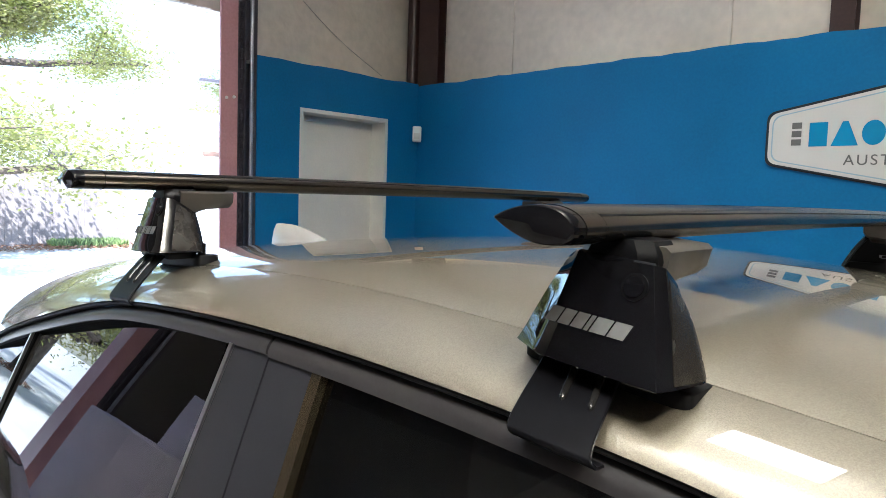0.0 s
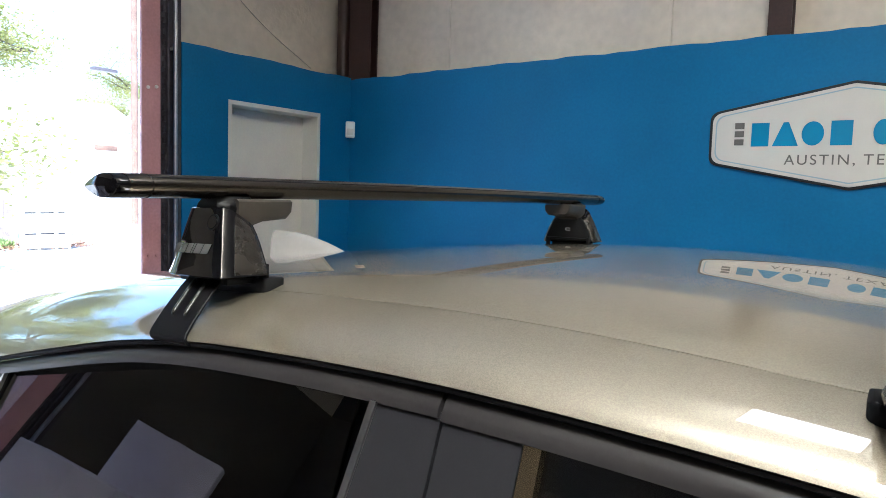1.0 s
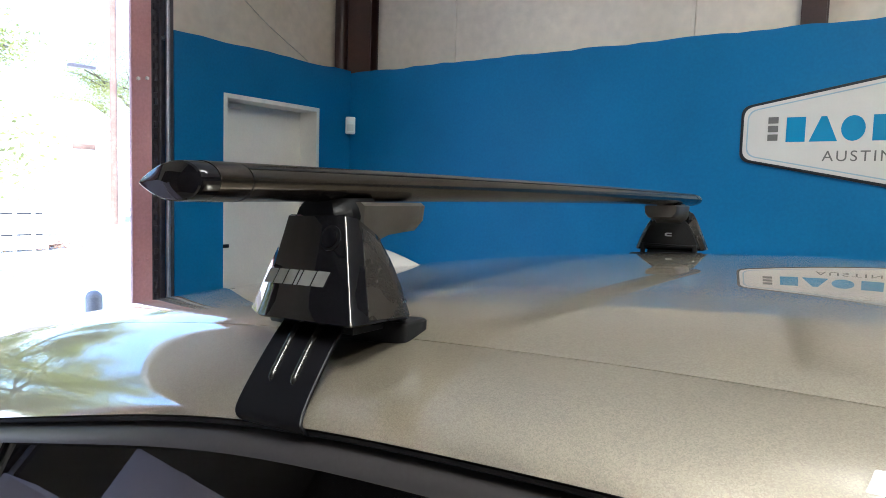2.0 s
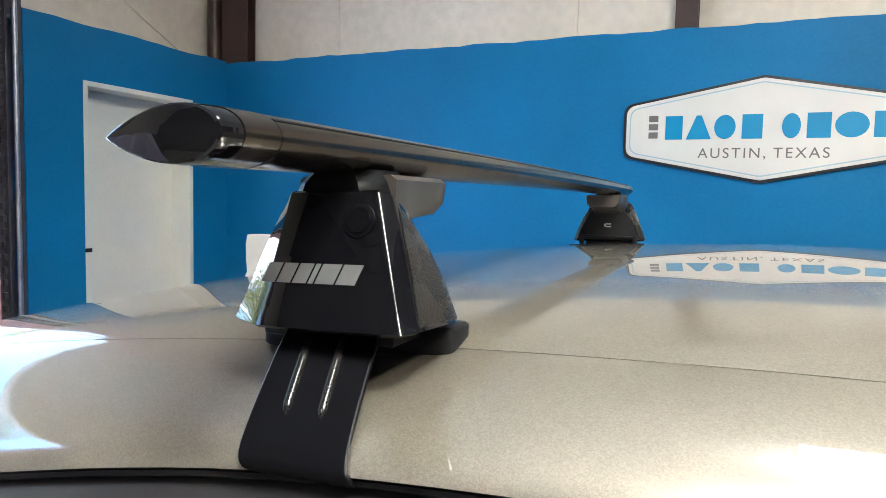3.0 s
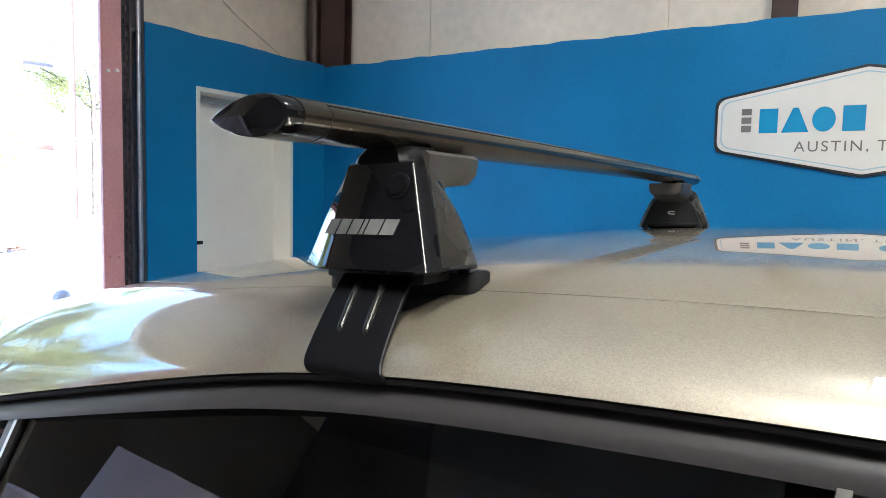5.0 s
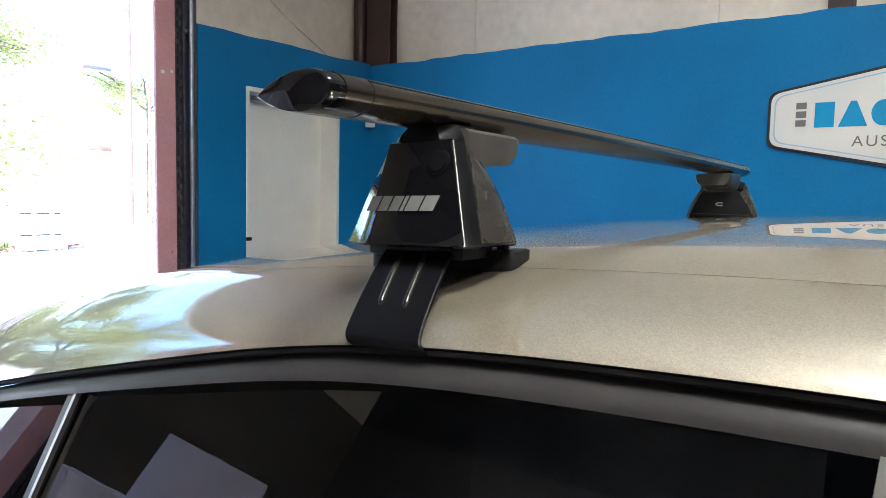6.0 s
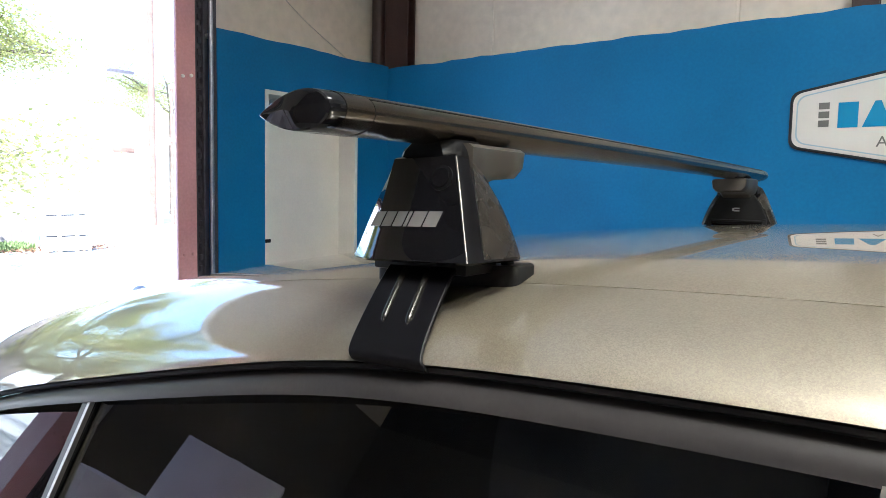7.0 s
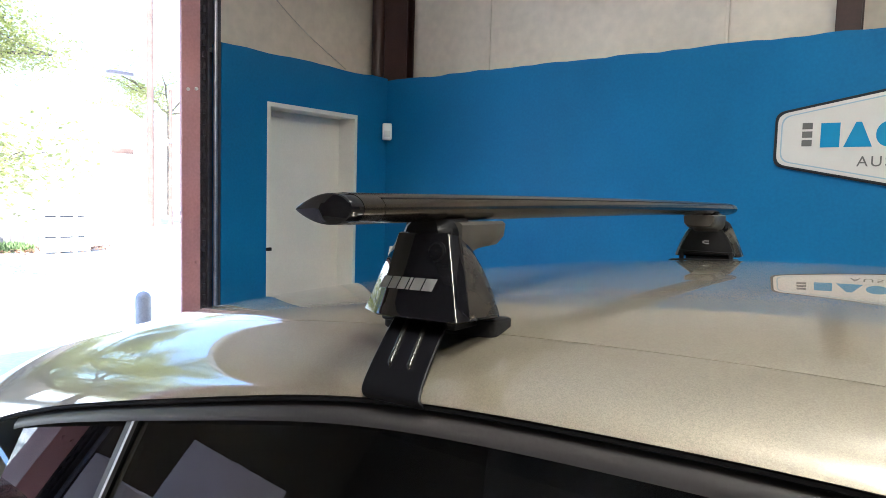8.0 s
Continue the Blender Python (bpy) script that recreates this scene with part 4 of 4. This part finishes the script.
racks = []
for bx, y0, y1, zbar, z0, tilt in ((-0.979, 0.290, 1.556, 1.5005, 1.389, 0.03), (-0.259, 0.325, 1.521, 1.4790, 1.3675, -0.10)):
    rack = crossbar(bx - 0.010, y0, y1, zbar, 0.003, tilt)
    racks.append(rack)
    for s, yb in ((-1, 0.400), (1, 2 * YC - 0.400)):
        dx, dy = (0.004, 0.020 * s) if tilt < 0 else (0.0, 0.0)
        foot = tower(rack, bx + dx, yb + dy, s, z0, tilt)
        pad(foot, bx + dx, yb + dy, s, z0, 0.055 if tilt > 0 else -0.12)
        strap(foot, bx - 2.0 * dx, yb + dy, s, z0, tilt)

# the car stands slightly askew in the bay
ASKEW = Matrix.Translation((-0.975, 0.40, 0)) @ pose(0, 0, 0, 0, 0, 2.2) @ Matrix.Translation((0.975, -0.40, 0))
SKEW = Matrix.Translation((-0.975, 0.40, 0)) @ pose(0, 0, 0, 0, 0, -0.6) @ Matrix.Translation((0.975, -0.40, 0))
racks[0].matrix_basis = SKEW @ racks[0].matrix_basis
for ob in (car, *racks):
    ob.matrix_basis = ASKEW @ ob.matrix_basis

# tall cartons beside the doorway, turned towards the car
for (ax, ay), (bx, by), ch in (((-3.49, -1.02), (-3.15, -1.41), 1.41), ((-3.21, -0.47), (-2.87, -0.79), 1.09)):
    cx, cy, cw = (ax + bx) / 2, (ay + by) / 2, math.hypot(bx - ax, by - ay) / 2
    box = thing("carton", (cx, cy, 0), "tall lilac-grey cardboard carton standing on the floor", "carton", "cartons by the doorway")
    turn = pose(cx, cy, 0, 0, 0, math.degrees(math.atan2(by - ay, bx - ax)))
    b = bm_box(-cw, -0.34, 0.0, cw, 0.0, ch, 0.006)
    bmesh.ops.transform(b, matrix=turn, verts=b.verts)
    part("body", b, M_CARTON, box)
    b = bm_box(-0.03, -0.343, ch - 0.2, 0.03, 0.003, ch + 0.002)
    bmesh.ops.transform(b, matrix=turn, verts=b.verts)
    part("tape", b, M_CARTON, box, "grey packing tape")

# ---- outside ----
bol = thing("bollard", (-5.25, 2.48, -0.02), "grey painted steel bollard outside the doorway", "bollard")
part("post", bm_cyl((-5.25, 2.48, -0.02), (-5.25, 2.48, 0.71), 0.057, seg=24), M_BOLLARD, bol)
b = bmesh.new()
bmesh.ops.create_uvsphere(b, u_segments=24, v_segments=10, radius=0.057, matrix=Matrix.Translation((-5.25, 2.48, 0.71)))
part("dome", b, M_BOLLARD, bol)

FX = -18.2
fence = thing("fence", (FX, 3.0, 0), "weathered grey board fence at the edge of the yard", "fence")
rng = random.Random(5)
y = -1.4
while y < 6.9:
    w = 0.138 + 0.006 * rng.random()
    top = 1.80 + 0.03 * rng.random()
    b = bm_plate([(y, -0.02), (y + w, -0.02), (y + w, top - 0.04), (y + w - 0.035, top), (y + 0.035, top), (y, top - 0.04)], "x", FX + 0.01 * rng.random(), 0.018)
    part("board", b, M_FENCE, fence, smooth=False)
    y += w + 0.001 + 0.003 * rng.random()
for z in (0.35, 1.45):
    part("rail", bm_box(FX - 0.05, -1.4, z, FX - 0.012, 6.9, z + 0.09), M_FENCE, fence, smooth=False)
for k in range(4):
    part("post", bm_box(FX - 0.15, -1.3 + 2.6 * k, -0.02, FX - 0.055, -1.2 + 2.6 * k, 1.75), M_FENCE, fence, smooth=False)


def tufts(name, x0, x1, y0, y1, n, h, material, label, seed, flat=False):
    """Many blades or leaves on the ground in one mesh."""
    rng = random.Random(seed)
    vs, fs = [], []
    for _ in range(n):
        x, y = x0 + (x1 - x0) * rng.random(), y0 + (y1 - y0) * rng.random()
        a, hh, w = rng.random() * 6.28, h * (0.5 + 0.8 * rng.random()), 0.02 + 0.03 * rng.random()
        dx, dy = math.cos(a) * w, math.sin(a) * w
        i = len(vs)
        if flat:
            z = 0.005 + rng.random() * h
            vs += [(x - dx, y - dy, z), (x + dy, y - dx, z + 0.02 * rng.random()), (x + dx, y + dy, z + 0.02 * rng.random()), (x - dy, y + dx, z)]
            fs.append((i, i + 1, i + 2, i + 3))
        else:
            lx, ly = (rng.random() - 0.5) * hh, (rng.random() - 0.5) * hh
            vs += [(x - dx, y - dy, -0.02), (x + dx, y + dy, -0.02), (x + lx, y + ly, hh)]
            fs.append((i, i + 1, i + 2))
    me = bpy.data.meshes.new(name)
    me.from_pydata(vs, [], fs)
    me.materials.append(material)
    return tagged(new(name, me), label, "plants", kind="stuff")


tufts("leaf_litter", FX + 0.1, FX + 1.7, -4, 8.4, 5200, 0.05, M_LITTER, "brown dead leaves along the fence", 8, True)
tufts("grass", FX + 0.15, FX + 0.9, 4.9, 6.5, 2200, 0.17, M_GRASS, "bright green weeds along the foot of the fence", 9)

# white board gate further on
gate = thing("board_gate", (-16.6, 6.9, 0), "low white board gate with dark gaps", "gate")
for z0_, z1_ in ((0.02, 0.325), (0.365, 0.795), (0.835, 1.12)):
    part("board", bm_box(-16.62, 6.45, z0_, -16.58, 7.35, z1_, 0.004), M_SIDING, gate, smooth=False)
# added sheet that makes the gaps between the boards dark
part("backing", bm_box(-16.66, 6.48, 0.1, -16.64, 7.32, 1.05), M_DARKSTEEL, gate, "dark sheet added to darken the gaps between the boards", smooth=False)
for yy in (6.38, 6.70, 7.08, 7.36):
    part("post", bm_box(-16.68, yy, -0.02, -16.575, yy + 0.06, 1.2), M_SIDING, gate, smooth=False)


def house(x, y0, y1, depth, eave, ridge, label, vents):
    """A house with its ridge along the street: walls, two roof slopes, vents, windows."""
    h = thing("house", (x, (y0 + y1) / 2, 0), label, "house")
    xm = x - depth / 2
    part("wall", bm_plate([(x, -0.02), (x, eave), (xm, ridge - 0.12), (x - depth, eave), (x - depth, -0.02)], "y", y0, y1 - y0), M_SIDING, h, smooth=False)
    for a, za, b_, zb_ in ((x + 0.06, eave - 0.02, xm, ridge), (xm, ridge, x - depth - 0.5, eave - 0.15)):
        part("roof", bm_plate([(a, za), (b_, zb_), (b_, zb_ + 0.10), (a, za + 0.10)], "y", y0 - 0.4, y1 - y0 + 0.8), M_ROOFING, h, smooth=False)
    part("fascia", bm_box(x + 0.004, y0 - 0.4, eave - 0.14, x + 0.06, y1 + 0.4, eave - 0.03), M_SIDING, h, smooth=False)
    for vy, vz, m in vents:
        part("wall_vent", bm_box(x, vy, vz, x + 0.06, vy + 0.86, vz + 0.20, 0.01), m, h, "slatted wall vent")
    wy = y0 + 1.0
    while wy < y1 - 1.5:
        win = part("window", bm_box(x, wy, 1.0, x + 0.05, wy + 1.0, 2.0, 0.01), M_SIDING, h, "white framed window")
        part("pane", bm_box(x + 0.046, wy + 0.08, 1.08, x + 0.056, wy + 0.92, 1.92), M_SIGNFACE, win, "pale blind behind the window")
        wy += 2.6
    return h


house(-27.0, 3.0, 15.2, 7.0, 3.4, 4.9, "white sided house with a pale roof behind the fence", ((7.4, 2.42, M_DARKSTEEL), (13.14, 2.82, M_POLE)))

pole = thing("utility_pole", (-26.0, 14.2, 0), "brown wooden utility pole with a street light on an arm", "utility pole")
part("pole", bm_cyl((-26.0, 14.2, -0.02), (-26.0, 14.2, 11.0), 0.14, 0.11, 14), M_POLE, pole)
arm_ = part("lamp_arm", bm_cyl((-26.0, 14.2, 5.75), (-26.0, 13.40, 5.80), 0.025, seg=8), M_GALV, pole, "steel lamp arm")
part("street_lamp", bm_box(-26.15, 12.55, 5.70, -25.85, 13.48, 5.82, 0.04), M_DARKSTEEL, arm_, "dark street lamp head")
post = thing("street_post", (-26.0, 15.05, 0), "slim brown wooden post beside the utility pole", "post")
part("post", bm_cyl((-26.0, 15.05, -0.02), (-26.0, 15.05, 5.4), 0.075, 0.06, 10), M_POLE, post)
part("collar", bm_cyl((-26.0, 15.05, 3.3), (-26.0, 15.05, 3.45), 0.09, 0.09, 10), M_GALV, post, "bright steel collar")


def tree(name, base, height, spread, crown_z, n_leaf, seed, label, trunk=0.28, lift=(0.15, 0.9)):
    """A trunk with forking limbs and a loose crown of leaf clumps."""
    rng = random.Random(seed)
    t = thing(name, base, label, "tree")
    bm = bmesh.new()
    ends = []
    base = Vector(base)

    def limb(a, d, length, r, depth):
        p = a
        for k in range(4):
            q = p + (d + Vector((rng.uniform(-0.25, 0.25), rng.uniform(-0.25, 0.25), rng.uniform(-0.12, 0.2)))).normalized() * length / 4
            bm_cyl(p, q, r, r * 0.85, 7, bm, cap=False)
            r *= 0.85
            p = q
            if depth < 3 and k >= 1:
                ang = rng.random() * 6.28
                nd = (d * 0.5 + Vector((math.cos(ang), math.sin(ang), rng.uniform(-0.1, 0.55)))).normalized()
                limb(p, nd, length * rng.uniform(0.5, 0.75), r * 0.65, depth + 1)
            if depth >= 2:
                ends.append(p)
        ends.append(p)

    fork = base + Vector((0, 0, crown_z))
    bm_cyl(base, fork, trunk, trunk * 0.75, 12, bm, cap=False)
    for k in range(6):
        a = 6.28 * k / 6 + rng.random() * 0.5
        limb(fork, Vector((math.cos(a), math.sin(a), rng.uniform(*lift))).normalized(), spread * rng.uniform(0.7, 1.0), trunk * 0.5, 1)
    part("trunk", bm, M_BARK, t)
    vs, fs = [], []
    for _ in range(n_leaf):
        c = rng.choice(ends) + Vector((rng.gauss(0, 0.42), rng.gauss(0, 0.42), rng.gauss(0, 0.30)))
        a, e = rng.random() * 6.28, rng.uniform(-0.8, 0.8)
        u = Vector((math.cos(a), math.sin(a), e)).normalized() * rng.uniform(0.035, 0.075)
        v = u.cross(Vector((rng.uniform(-1, 1), rng.uniform(-1, 1), 1))).normalized() * rng.uniform(0.018, 0.036)
        i = len(vs)
        vs += [c - u, c + v, c + u, c - v]
        fs.append((i, i + 1, i + 2, i + 3))
    me = bpy.data.meshes.new("crown")
    me.from_pydata(vs, [], fs)
    me.materials.append(M_LEAF)
    ob = new("crown", me)
    ob.parent, ob.matrix_parent_inverse = t, Matrix.Translation(base).inverted()
    return t


tree("oak_tree", (-15.0, 0.7, -0.02), 8, 3.6, 1.75, 30000, 21, "spreading oak tree leaning over the yard fence", 0.24, (-0.15, 0.45))
tree("oak_tree", (-21.5, 2.0, -0.02), 8, 5.0, 4.2, 80000, 22, "oak tree behind the board fence", 0.34)
tree("oak_tree", (-17.0, -3.4, -0.02), 8, 5.2, 1.7, 48000, 31, "airy oak tree with low limbs beside the yard", 0.3, (-0.1, 0.9))
tree("oak_tree", (-24.0, -12.0, -0.02), 8, 6.4, 2.0, 26000, 32, "airy oak tree with low limbs beside the yard", 0.3, (0.0, 0.8))
tree("oak_tree", (-36.0, 20.9, -0.02), 8, 3.2, 5.6, 20000, 23, "distant green tree behind the houses", 0.13)
tree("oak_tree", (-36.0, 17.6, -0.02), 8, 2.6, 4.0, 14000, 24, "distant green tree behind the houses", 0.13)
